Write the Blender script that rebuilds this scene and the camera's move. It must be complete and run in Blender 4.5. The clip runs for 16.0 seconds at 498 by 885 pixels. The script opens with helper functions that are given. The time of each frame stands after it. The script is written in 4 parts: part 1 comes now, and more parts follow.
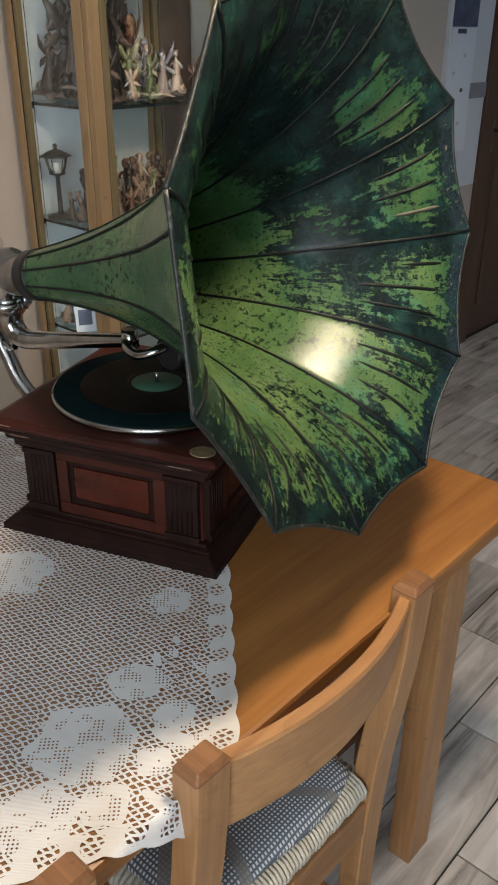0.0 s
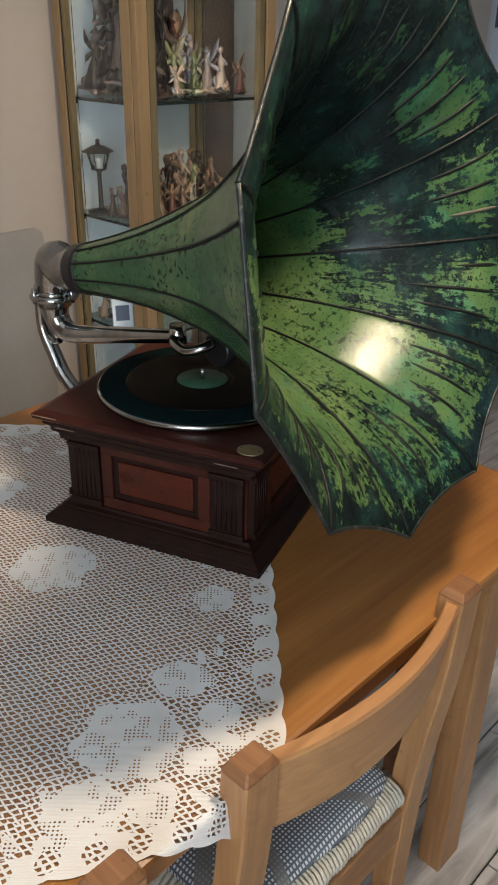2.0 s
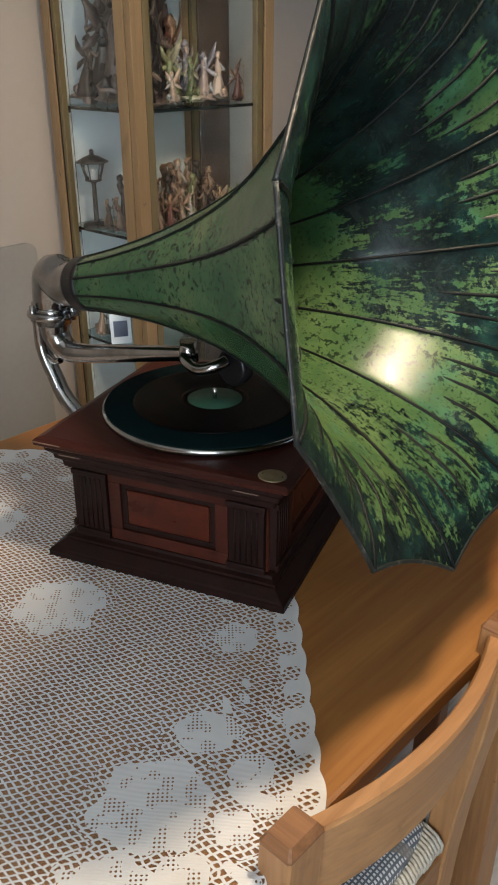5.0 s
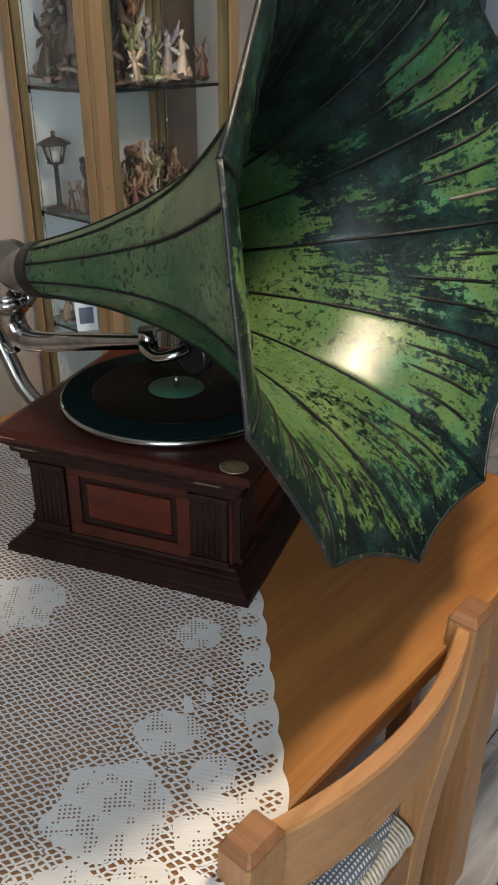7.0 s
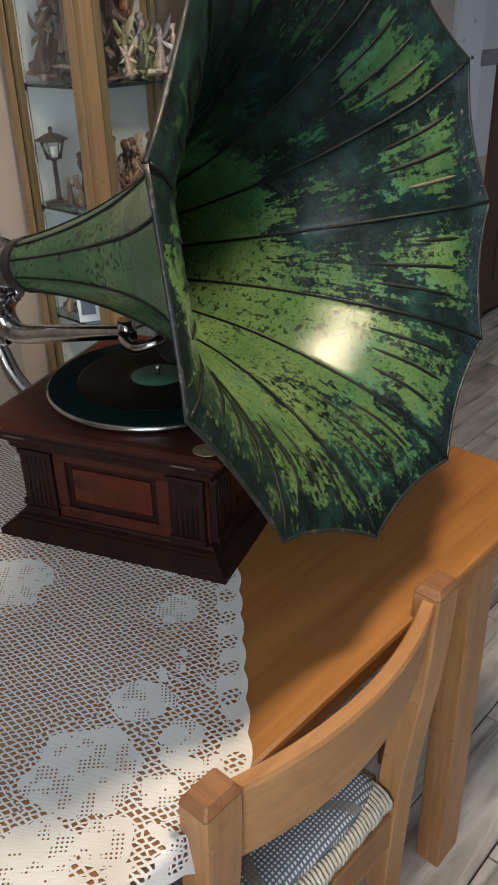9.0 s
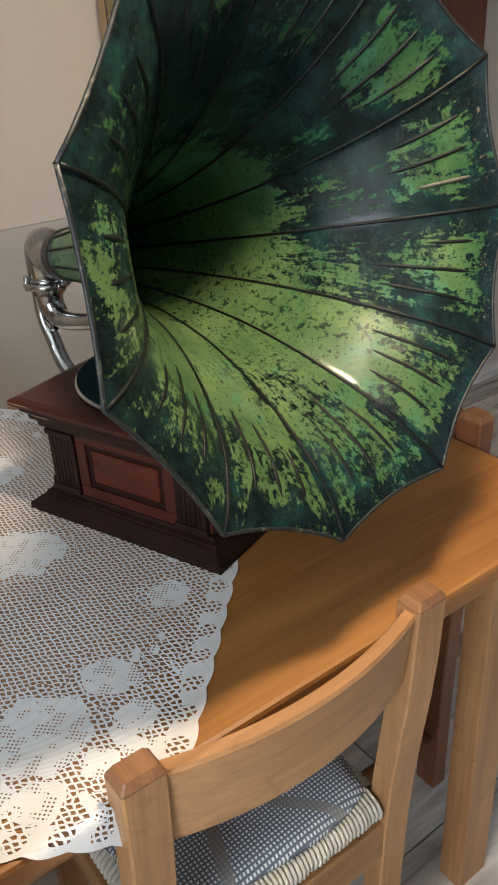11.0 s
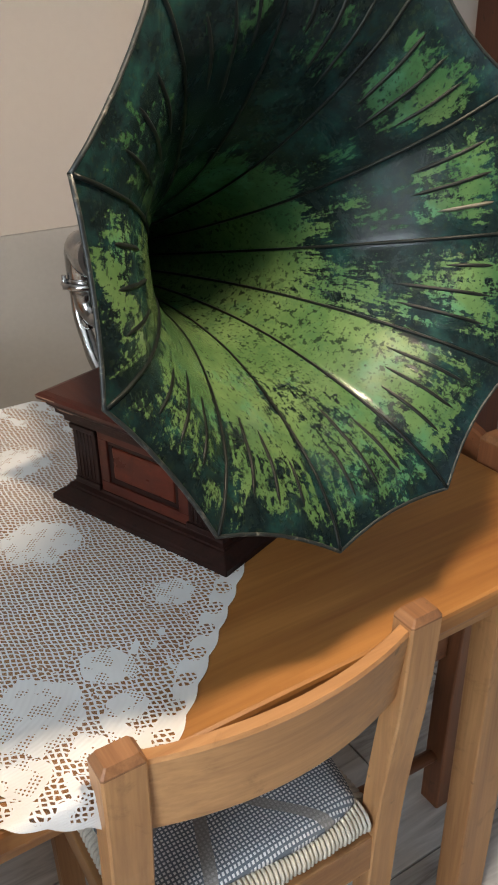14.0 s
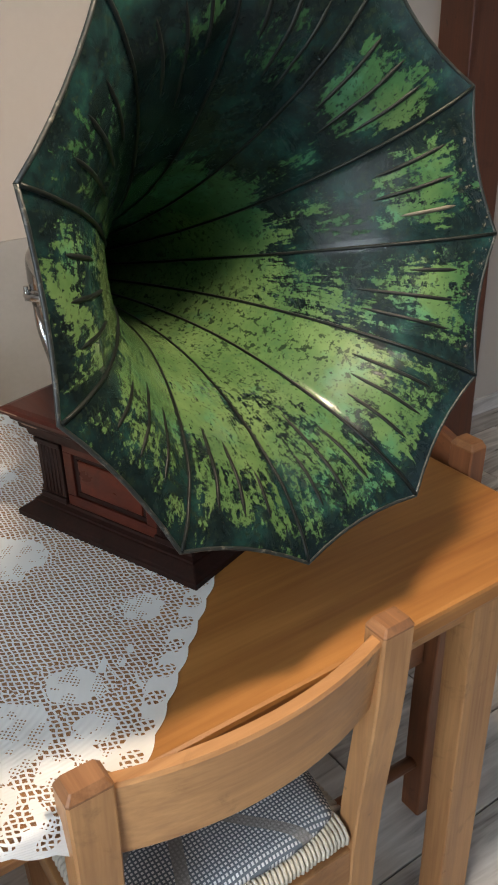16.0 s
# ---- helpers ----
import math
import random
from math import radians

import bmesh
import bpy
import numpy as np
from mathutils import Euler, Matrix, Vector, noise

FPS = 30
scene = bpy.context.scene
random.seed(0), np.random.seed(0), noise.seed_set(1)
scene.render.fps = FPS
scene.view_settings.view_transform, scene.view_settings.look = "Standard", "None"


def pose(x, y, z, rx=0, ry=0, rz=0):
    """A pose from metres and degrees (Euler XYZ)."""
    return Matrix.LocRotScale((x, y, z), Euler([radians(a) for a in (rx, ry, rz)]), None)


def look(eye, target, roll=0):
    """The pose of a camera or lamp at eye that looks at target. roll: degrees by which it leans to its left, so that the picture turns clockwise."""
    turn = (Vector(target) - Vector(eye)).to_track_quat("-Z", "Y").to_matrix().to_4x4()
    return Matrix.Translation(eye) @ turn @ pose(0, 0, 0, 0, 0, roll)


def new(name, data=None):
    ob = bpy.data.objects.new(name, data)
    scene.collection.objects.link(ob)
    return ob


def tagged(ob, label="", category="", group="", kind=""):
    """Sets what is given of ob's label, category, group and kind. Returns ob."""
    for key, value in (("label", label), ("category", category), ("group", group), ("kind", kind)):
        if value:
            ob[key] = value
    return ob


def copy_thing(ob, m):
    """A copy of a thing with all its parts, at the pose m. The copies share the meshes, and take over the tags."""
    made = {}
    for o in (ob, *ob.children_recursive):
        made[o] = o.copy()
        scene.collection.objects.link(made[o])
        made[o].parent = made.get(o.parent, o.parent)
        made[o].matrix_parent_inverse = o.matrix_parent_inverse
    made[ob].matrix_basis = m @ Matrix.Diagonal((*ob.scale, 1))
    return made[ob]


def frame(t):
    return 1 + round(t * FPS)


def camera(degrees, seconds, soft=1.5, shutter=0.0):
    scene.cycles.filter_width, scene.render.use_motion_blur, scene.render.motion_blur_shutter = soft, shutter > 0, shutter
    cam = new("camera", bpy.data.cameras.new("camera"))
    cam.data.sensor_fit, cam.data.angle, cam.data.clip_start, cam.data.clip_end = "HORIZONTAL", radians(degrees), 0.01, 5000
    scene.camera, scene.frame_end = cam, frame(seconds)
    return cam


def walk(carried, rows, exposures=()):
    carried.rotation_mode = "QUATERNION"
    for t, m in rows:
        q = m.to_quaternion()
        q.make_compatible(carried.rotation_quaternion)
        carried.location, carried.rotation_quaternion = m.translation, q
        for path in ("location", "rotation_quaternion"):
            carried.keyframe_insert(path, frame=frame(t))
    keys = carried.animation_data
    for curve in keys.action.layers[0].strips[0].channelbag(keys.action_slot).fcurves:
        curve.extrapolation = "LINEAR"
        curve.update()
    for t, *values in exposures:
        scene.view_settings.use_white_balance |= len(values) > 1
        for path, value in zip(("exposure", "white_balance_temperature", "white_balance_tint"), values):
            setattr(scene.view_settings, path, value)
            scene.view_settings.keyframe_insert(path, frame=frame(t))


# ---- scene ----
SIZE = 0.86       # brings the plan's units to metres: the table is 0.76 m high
cam = camera(34.1, 16.0, soft=1.9)
PATH = [
    (0, (0.054, 0.09, 1.509), (-1.132, 1.423, 0.605), 0.4),
    (0.5, (0.053, 0.085, 1.508), (-1.138, 1.414, 0.605), 0.4),
    (1, (0.046, 0.077, 1.509), (-1.146, 1.403, 0.604), 0.5),
    (1.5, (0.029, 0.07, 1.506), (-1.169, 1.391, 0.601), 1.2),
    (2, (0.02, 0.069, 1.503), (-1.203, 1.367, 0.598), 1.1),
    (2.5, (0.021, 0.07, 1.496), (-1.224, 1.346, 0.589), 0.6),
    (3, (0.026, 0.083, 1.489), (-1.229, 1.349, 0.581), 0.2),
    (5.3, (-0.074, 0.116, 1.477), (-1.281, 1.447, 0.598), 0.3),
    (5.5, (-0.073, 0.124, 1.476), (-1.272, 1.461, 0.596), 0.5),
    (6, (-0.077, 0.138, 1.47), (-1.258, 1.488, 0.585), 0.7),
    (6.5, (-0.082, 0.14, 1.47), (-1.25, 1.49, 0.569), 0.6),
    (7, (-0.074, 0.145, 1.47), (-1.24, 1.489, 0.558), 0.2),
    (7.5, (-0.036, 0.136, 1.473), (-1.213, 1.467, 0.554), -0.4),
    (8, (-0.009, 0.123, 1.483), (-1.209, 1.429, 0.559), -0.9),
    (8.5, (-0.007, 0.124, 1.481), (-1.21, 1.42, 0.545), -1.5),
    (9, (0.01, 0.159, 1.488), (-1.194, 1.45, 0.547), -1.8),
    (9.2, (0.027, 0.174, 1.486), (-1.192, 1.457, 0.554), -2.1),
    (11.3, (0.177, 0.312, 1.489), (-1.273, 1.316, 0.545), -2.7),
    (11.5, (0.197, 0.322, 1.489), (-1.261, 1.314, 0.546), -2.3),
    (12, (0.232, 0.345, 1.484), (-1.254, 1.295, 0.542), -1.6),
    (12.5, (0.233, 0.339, 1.485), (-1.275, 1.253, 0.541), -1.6),
    (13, (0.215, 0.333, 1.489), (-1.3, 1.235, 0.545), -1.7),
    (13.5, (0.206, 0.328, 1.494), (-1.307, 1.239, 0.555), -1.5),
    (14, (0.201, 0.326, 1.5), (-1.306, 1.262, 0.577), -1.1),
    (14.5, (0.197, 0.335, 1.5), (-1.297, 1.299, 0.585), -0.8),
    (15, (0.193, 0.344, 1.497), (-1.298, 1.316, 0.584), -1.1),
    (15.5, (0.192, 0.351, 1.494), (-1.297, 1.329, 0.584), -1.6),
    (16, (0.194, 0.35, 1.497), (-1.288, 1.334, 0.586), -1.6),
]

EXPOSURES = [(0.0, -0.18), (9.0, -0.22), (11.5, 0.16), (16.0, 0.18)]
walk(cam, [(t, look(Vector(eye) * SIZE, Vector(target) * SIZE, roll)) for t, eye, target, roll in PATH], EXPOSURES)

# ---- light ----
world = bpy.data.worlds.new("world")
scene.world = world
world.use_nodes = True
sky = world.node_tree.nodes.new("ShaderNodeTexSky")
sky.sky_type, sky.sun_disc = "NISHITA", False
sky.sun_elevation, sky.sun_rotation = radians(35), radians(90)
world.node_tree.links.new(sky.outputs[0], world.node_tree.nodes["Background"].inputs[0])
world.node_tree.nodes["Background"].inputs[1].default_value = 0.1

Y0, Y1, X1, ZC = -1.65, 6.6, 3.4, 2.75   # the room
LAMP = (-0.31, 0.89, 2.02)          # pendant lamp over the table
TABLE_Z, FLOOR = 0.76, -0.125
WALL_X = -2.05                       # the wall behind the table


def light(name, kind, energy, colour, m, size=0.1, size_y=0.0):
    data = bpy.data.lights.new(name, kind)
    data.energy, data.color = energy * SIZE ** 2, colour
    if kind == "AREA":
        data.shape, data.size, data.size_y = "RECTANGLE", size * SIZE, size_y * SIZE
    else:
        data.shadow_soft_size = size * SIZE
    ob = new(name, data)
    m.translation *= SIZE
    ob.matrix_world = m
    return ob


bulb = light("pendant_bulb", "SPOT", 70, (1.0, 0.80, 0.58), pose(*LAMP), 0.075)
bulb.data.spot_size, bulb.data.spot_blend = radians(168), 0.2
light("window_daylight", "AREA", 86, (0.80, 0.90, 1.0), look((0.85, Y0 + 0.02, 1.50), (0.45, 0.6, 3.1)), 1.2, 1.7)
# blue fill added to brighten the hall floor; no such source is in view
light("hall_daylight", "AREA", 10, (0.42, 0.68, 1.0), look((X1 - 0.03, 3.3, 1.08), (-0.6, 3.5, 0.0)), 1.4, 1.9).data.spread = radians(95)


# ---- node materials ----
class Nodes:
    """Short notation for shader nodes."""

    def __init__(self, name):
        self.mat = bpy.data.materials.new(name)
        self.mat.use_nodes = True
        self.tree = self.mat.node_tree
        self.bsdf = self.tree.nodes["Principled BSDF"]
        self.out = self.tree.nodes["Material Output"]

    def put(self, socket, value):
        if isinstance(value, bpy.types.NodeSocket):
            self.tree.links.new(value, socket)
        elif value is not None:
            socket.default_value = (*value, 1) if isinstance(value, tuple) and len(value) == 3 and socket.type == "RGBA" else value

    def node(self, kind, **values):
        n = self.tree.nodes.new("ShaderNode" + kind)
        for k, v in values.items():
            self.put(n.inputs[k], v)
        return n

    def m(self, op, a, b=None, c=None):
        n = self.tree.nodes.new("ShaderNodeMath")
        n.operation = op
        for s, v in zip(n.inputs, (a, b, c)):
            self.put(s, v)
        return n.outputs[0]

    def step(self, value, lo, hi, a=0.0, b=1.0):
        n = self.tree.nodes.new("ShaderNodeMapRange")
        n.interpolation_type = "SMOOTHSTEP"
        for s, v in zip(n.inputs, (value, lo, hi, a, b)):
            self.put(s, v)
        return n.outputs[0]

    def coords(self, scale=(1, 1, 1), rot=(0, 0, 0), out="Object", uv=""):
        if uv:
            c = self.tree.nodes.new("ShaderNodeUVMap")
            c.uv_map = uv
            o = c.outputs[0]
        else:
            o = self.tree.nodes.new("ShaderNodeTexCoord").outputs[out]
        n = self.node("Mapping", Vector=o)
        n.inputs["Scale"].default_value = scale
        n.inputs["Rotation"].default_value = rot
        return n.outputs[0]

    def noise(self, vec, scale, detail=4.0, rough=0.55, distortion=0.0):
        return self.node("TexNoise", Vector=vec, Scale=scale, Detail=detail, Roughness=rough, Distortion=distortion).outputs[0]

    def ramp(self, fac, *stops):
        n = self.node("ValToRGB", Fac=fac)
        e = n.color_ramp.elements
        while len(e) < len(stops):
            e.new(0.5)
        for el, (p, col) in zip(e, stops):
            el.position, el.color = p, (*col, 1)
        return n.outputs[0]

    def mix(self, fac, a, b):
        n = self.tree.nodes.new("ShaderNodeMix")
        n.data_type = "RGBA"
        self.put(n.inputs[0], fac), self.put(n.inputs[6], a), self.put(n.inputs[7], b)
        return n.outputs[2]

    def bump(self, height, strength, distance=0.002):
        n = self.node("Bump", Height=height, Strength=strength, Distance=distance)
        self.put(self.bsdf.inputs["Normal"], n.outputs[0])

    def set(self, colour=None, rough=None, metal=None, coat=None):
        for k, v in (("Base Color", colour), ("Roughness", rough), ("Metallic", metal), ("Coat Weight", coat)):
            self.put(self.bsdf.inputs[k], v)
        return self.mat


def shift(c, f):
    return tuple(min(1.0, v * f) for v in c)


def plain(name, colour, rough=0.5, metal=0.0, vary=0.18, scale=14.0, bump=0.15, coat=None):
    """A surface with blotches, fine grain and slight relief."""
    n = Nodes(name)
    v = n.coords()
    big, fine = n.noise(v, scale, 3), n.noise(v, scale * 14, 3)
    f = n.m("ADD", n.m("MULTIPLY", big, 0.65), n.m("MULTIPLY", fine, 0.35))
    n.bump(fine, bump, 0.001)
    return n.set(n.ramp(f, (0.3, shift(colour, 1 - vary)), (0.7, shift(colour, 1 + vary))), n.step(big, 0.3, 0.7, rough * 0.85, min(1, rough * 1.15)), metal, coat)


def wood(name, dark, light_, axis, rough=0.38, grain=1.0, knots=True):
    """Wood with the grain along one axis: bands, pores and small dark dents."""
    n = Nodes(name)
    sc = [26 * grain] * 3
    sc[axis] = 1.6 * grain
    v = n.coords(tuple(sc))
    warp = n.noise(v, 1.0, 4, 0.6, 0.6)
    s2 = [160 * grain] * 3
    s2[axis] = 7 * grain
    pores = n.noise(n.coords(tuple(s2)), 1.0, 2)
    s3 = [5] * 3
    s3[axis] = 1.2
    tone = n.noise(n.coords(tuple(s3)), 1.0, 2)
    f = n.m("ADD", n.m("MULTIPLY", warp, 0.5), n.m("ADD", n.m("MULTIPLY", pores, 0.22), n.m("MULTIPLY", tone, 0.28)))
    rnd = n.tree.nodes.new("ShaderNodeObjectInfo").outputs["Random"]
    f = n.m("ADD", f, n.m("MULTIPLY_ADD", rnd, 0.06, -0.03))
    col = n.ramp(f, (0.34, dark), (0.5, tuple((a + b) / 2 for a, b in zip(dark, light_))), (0.64, light_))
    if knots:
        spots = n.step(n.noise(n.coords((30, 30, 30)), 1.0, 3, 0.6), 0.67, 0.74)
        col = n.mix(n.m("MULTIPLY", spots, 0.55), col, shift(dark, 0.40))
        smear = n.step(n.noise(n.coords((9, 9, 9)), 1.0, 5, 0.7, 0.8), 0.55, 0.72)
        col = n.mix(n.m("MULTIPLY", smear, 0.48), col, shift(dark, 0.60))
    n.bump(n.m("ADD", n.m("MULTIPLY", pores, 0.6), n.m("MULTIPLY", warp, 0.4)), 0.18, 0.0008)
    return n.set(col, n.step(warp, 0.3, 0.7, rough, rough + 0.14))


def paint_green(name, worn):
    """Old enamel on tin: bright and deep green, worn through to blue-black, speckled; shade is painted into the
    inside's upper and right petals.
    The petal map runs 0 to 11 round the horn and 0 (throat) to 1 (rim) along it."""
    n = Nodes(name)
    v = n.coords(uv="petal")
    xyz = n.tree.nodes.new("ShaderNodeSeparateXYZ")
    n.put(xyz.inputs[0], v)
    u, s = xyz.outputs[0], xyz.outputs[1]
    fr = n.m("FRACT", u)
    seam = n.m("MINIMUM", fr, n.m("SUBTRACT", 1.0, fr))
    p = n.coords()
    stretch = n.coords((9.0, 9.0, 1.0), uv="petal")
    streak = n.noise(stretch, 1.3, 8, 0.72, 0.5)
    blot = n.noise(p, 19.0, 10, 0.74, 0.8)
    fine = n.noise(p, 110.0, 4, 0.7)
    spots = n.noise(p, 200.0, 2, 0.5)
    drops = n.noise(p, 105.0, 3, 0.6)
    cloud = n.noise(p, 7.0, 3, 0.6)
    if worn:
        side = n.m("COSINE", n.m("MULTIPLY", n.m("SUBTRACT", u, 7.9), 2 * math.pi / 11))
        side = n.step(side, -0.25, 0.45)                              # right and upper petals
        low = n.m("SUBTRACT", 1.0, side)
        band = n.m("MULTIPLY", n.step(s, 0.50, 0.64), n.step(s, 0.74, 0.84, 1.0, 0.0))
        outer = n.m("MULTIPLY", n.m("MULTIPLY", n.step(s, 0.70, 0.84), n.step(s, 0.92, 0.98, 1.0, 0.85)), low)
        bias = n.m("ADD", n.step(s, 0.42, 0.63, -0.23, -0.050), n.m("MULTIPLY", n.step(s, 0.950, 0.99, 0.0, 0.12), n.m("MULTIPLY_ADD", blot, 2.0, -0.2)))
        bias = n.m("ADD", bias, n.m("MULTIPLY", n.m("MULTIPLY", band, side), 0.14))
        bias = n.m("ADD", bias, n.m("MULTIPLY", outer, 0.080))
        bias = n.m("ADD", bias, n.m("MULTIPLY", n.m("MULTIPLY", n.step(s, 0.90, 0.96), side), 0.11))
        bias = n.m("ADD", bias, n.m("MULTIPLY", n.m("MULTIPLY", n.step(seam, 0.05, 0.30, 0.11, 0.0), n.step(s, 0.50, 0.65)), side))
        # upper petals: more dark worn paint, in part standing for their shade
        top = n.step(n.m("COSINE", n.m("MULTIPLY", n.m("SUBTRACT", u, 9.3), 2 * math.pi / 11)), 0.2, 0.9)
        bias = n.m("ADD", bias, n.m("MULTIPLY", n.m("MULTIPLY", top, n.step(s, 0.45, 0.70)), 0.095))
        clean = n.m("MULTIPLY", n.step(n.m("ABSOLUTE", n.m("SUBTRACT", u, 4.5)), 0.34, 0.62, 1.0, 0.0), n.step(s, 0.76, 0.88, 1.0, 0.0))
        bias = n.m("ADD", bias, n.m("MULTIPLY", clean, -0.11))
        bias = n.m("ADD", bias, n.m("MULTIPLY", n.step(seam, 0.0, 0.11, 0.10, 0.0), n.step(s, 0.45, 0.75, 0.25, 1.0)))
        bias = n.m("ADD", bias, n.m("MULTIPLY_ADD", n.noise(p, 6.5, 2), 0.40, -0.20))
    else:
        bias = n.m("ADD", -0.225, n.step(seam, 0.0, 0.12, 0.30, 0.0))
    f = n.m("ADD", n.m("ADD", n.m("MULTIPLY", streak, 0.54), n.m("MULTIPLY", blot, 0.46)), n.m("ADD", bias, n.m("MULTIPLY_ADD", fine, 0.38, -0.19)))
    dark = n.step(f, 0.492, 0.538)
    hue = n.noise(p, 6.0, 5, 0.65)
    if worn:
        # shade put into the green: deeper on upper and right petals, lighter below
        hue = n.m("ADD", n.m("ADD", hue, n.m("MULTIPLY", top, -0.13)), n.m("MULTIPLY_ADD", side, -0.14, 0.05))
    green = n.ramp(hue, (0.34, (0.024, 0.068, 0.028)), (0.5, (0.060, 0.115, 0.040)), (0.66, (0.100, 0.160, 0.060)))
    if worn:
        green = n.mix(n.step(n.noise(p, 10.0, 4, 0.65), 0.54, 0.68, 0.0, 0.6), green, (0.045, 0.150, 0.085))     # teal tinge
        green = n.mix(n.step(n.noise(p, 42.0, 5, 0.7), 0.50, 0.68, 0.0, 0.5), green, (0.035, 0.085, 0.040))      # rubbed patches
    else:
        green = n.ramp(hue, (0.34, (0.022, 0.068, 0.031)), (0.5, (0.042, 0.095, 0.040)), (0.66, (0.10, 0.135, 0.060)))
    black = n.ramp(n.noise(p, 20.0, 6, 0.7), (0.36, (0.003, 0.006, 0.006)), (0.50, (0.005, 0.011, 0.012)), (0.60, (0.007, 0.023, 0.022)), (0.72, (0.013, 0.046, 0.034)))
    col = n.mix(dark, green, black)
    col = n.mix(n.m("MULTIPLY", n.step(spots, 0.60, 0.66), 0.65), col, (0.014, 0.024, 0.014))
    some = n.step(cloud, 0.42, 0.58)
    col = n.mix(n.m("MULTIPLY", n.m("MULTIPLY", n.step(drops, 0.57, 0.61), some), 0.85), col, (0.010, 0.018, 0.012))
    rust = n.m("MULTIPLY", n.step(n.noise(p, 110.0, 5, 0.7), 0.60, 0.66), n.m("MULTIPLY", n.step(s, 0.95, 0.98), n.m("COMPARE", u, 6.0, 1.0))) if worn else n.step(s, 2.0, 3.0)
    col = n.mix(n.m("MULTIPLY", rust, 0.7), col, (0.16, 0.14, 0.10))
    n.bump(n.m("ADD", n.m("MULTIPLY", dark, -0.5), n.m("ADD", n.m("MULTIPLY", blot, 0.8), n.m("MULTIPLY", fine, 0.35))), 0.30, 0.0012)
    n.set(col, n.m("ADD", n.step(blot, 0.35, 0.65, 0.14, 0.27), n.m("MULTIPLY", dark, 0.03)))
    n.bsdf.inputs["Specular IOR Level"].default_value = 0.17
    return n.mat


def lace(name, flowers):
    """White crochet net: slanted holes, closed flowers, a border of large holes."""
    n = Nodes(name)
    v = n.coords(uv="flat")
    e = n.coords(uv="edge")
    ex = n.tree.nodes.new("ShaderNodeSeparateXYZ")
    n.put(ex.inputs[0], e)
    dist = ex.outputs[0]
    wob = n.noise(v, 22.0, 3)

    wn = n.node("TexNoise", Vector=v, Scale=28.0, Detail=2.0)
    off = n.tree.nodes.new("ShaderNodeVectorMath")
    off.operation = "MULTIPLY_ADD"
    n.put(off.inputs[0], wn.outputs[1])
    off.inputs[1].default_value = (0.010, 0.010, 0.0)
    n.put(off.inputs[2], v)
    warp = off.outputs[0]

    def net(long_, wide, angle, random_):
        one_ = n.node("Mapping", Vector=warp)
        one_.inputs["Rotation"].default_value = (0, 0, -angle)
        shear = n.node("Mapping", Vector=one_.outputs[0])
        shear.inputs["Scale"].default_value = (1 / long_, 1 / wide, 1)
        two = n.node("Mapping", Vector=shear.outputs[0])
        two.inputs["Rotation"].default_value = (0, 0, radians(45))
        two.inputs["Scale"].default_value = (math.sqrt(2), math.sqrt(2), 1)
        vor = n.node("TexVoronoi", Vector=two.outputs[0], Scale=1.0, Randomness=random_)
        vor.voronoi_dimensions, vor.feature = "2D", "DISTANCE_TO_EDGE"
        return vor.outputs["Distance"]

    mesh_ = net(0.0142, 0.0090, radians(30), 0.28)
    large = net(0.0135, 0.0095, radians(30), 0.42)
    dots = n.node("Mapping", Vector=v)
    dots.inputs["Rotation"].default_value = (0, 0, radians(45))
    dx = n.tree.nodes.new("ShaderNodeSeparateXYZ")
    n.put(dx.inputs[0], dots.outputs[0])
    fine_ = n.m("ADD", n.m("COSINE", n.m("MULTIPLY", dx.outputs[0], 2 * math.pi / 0.0050)), n.m("COSINE", n.m("MULTIPLY", dx.outputs[1], 2 * math.pi / 0.0050)))
    along = n.m("SUBTRACT", n.m("FRACT", n.m("MULTIPLY", ex.outputs[1], 1 / 0.048)), 0.5)
    along = n.m("MULTIPLY", along, 0.048)
    across = n.m("SUBTRACT", dist, 0.021)
    ros = n.m("SQRT", n.m("ADD", n.m("MULTIPLY", along, along), n.m("MULTIPLY", across, across)))
    flower = None
    for fx, fy, r, k in flowers:
        d = n.tree.nodes.new("ShaderNodeVectorMath")
        d.operation = "SUBTRACT"
        n.put(d.inputs[0], v)
        d.inputs[1].default_value = (fx, fy, 0)
        c = n.tree.nodes.new("ShaderNodeSeparateXYZ")
        n.put(c.inputs[0], d.outputs[0])
        ang = n.m("ARCTAN2", c.outputs[1], c.outputs[0])
        rad = n.m("SQRT", n.m("ADD", n.m("MULTIPLY", c.outputs[0], c.outputs[0]), n.m("MULTIPLY", c.outputs[1], c.outputs[1])))
        lim = n.m("MULTIPLY_ADD", n.m("COSINE", n.m("MULTIPLY", ang, float(k))), r * 0.07, r)
        one = n.m("LESS_THAN", n.m("ADD", rad, n.m("MULTIPLY_ADD", wob, r * 0.7, -r * 0.35)), lim)
        wide = n.m("LESS_THAN", n.m("ADD", rad, n.m("MULTIPLY_ADD", wob, r * 0.7, -r * 0.35)), n.m("ADD", lim, 0.017))
        around = wide if flower is None else n.m("MAXIMUM", around, wide)
        flower = one if flower is None else n.m("MAXIMUM", flower, one)
    leaf = n.coords((1.0, 2.1, 1.0), (0, 0, radians(45)), uv="flat")
    solid = n.m("GREATER_THAN", n.noise(leaf, 15.0, 1, 0.4), 0.60)          # scattered leaves
    closed = n.m("MAXIMUM", flower, n.m("MULTIPLY", solid, n.m("LESS_THAN", dist, 0.115)))
    band = n.m("LESS_THAN", n.m("MULTIPLY_ADD", n.noise(v, 11.0, 1), 0.16, dist), 0.145)
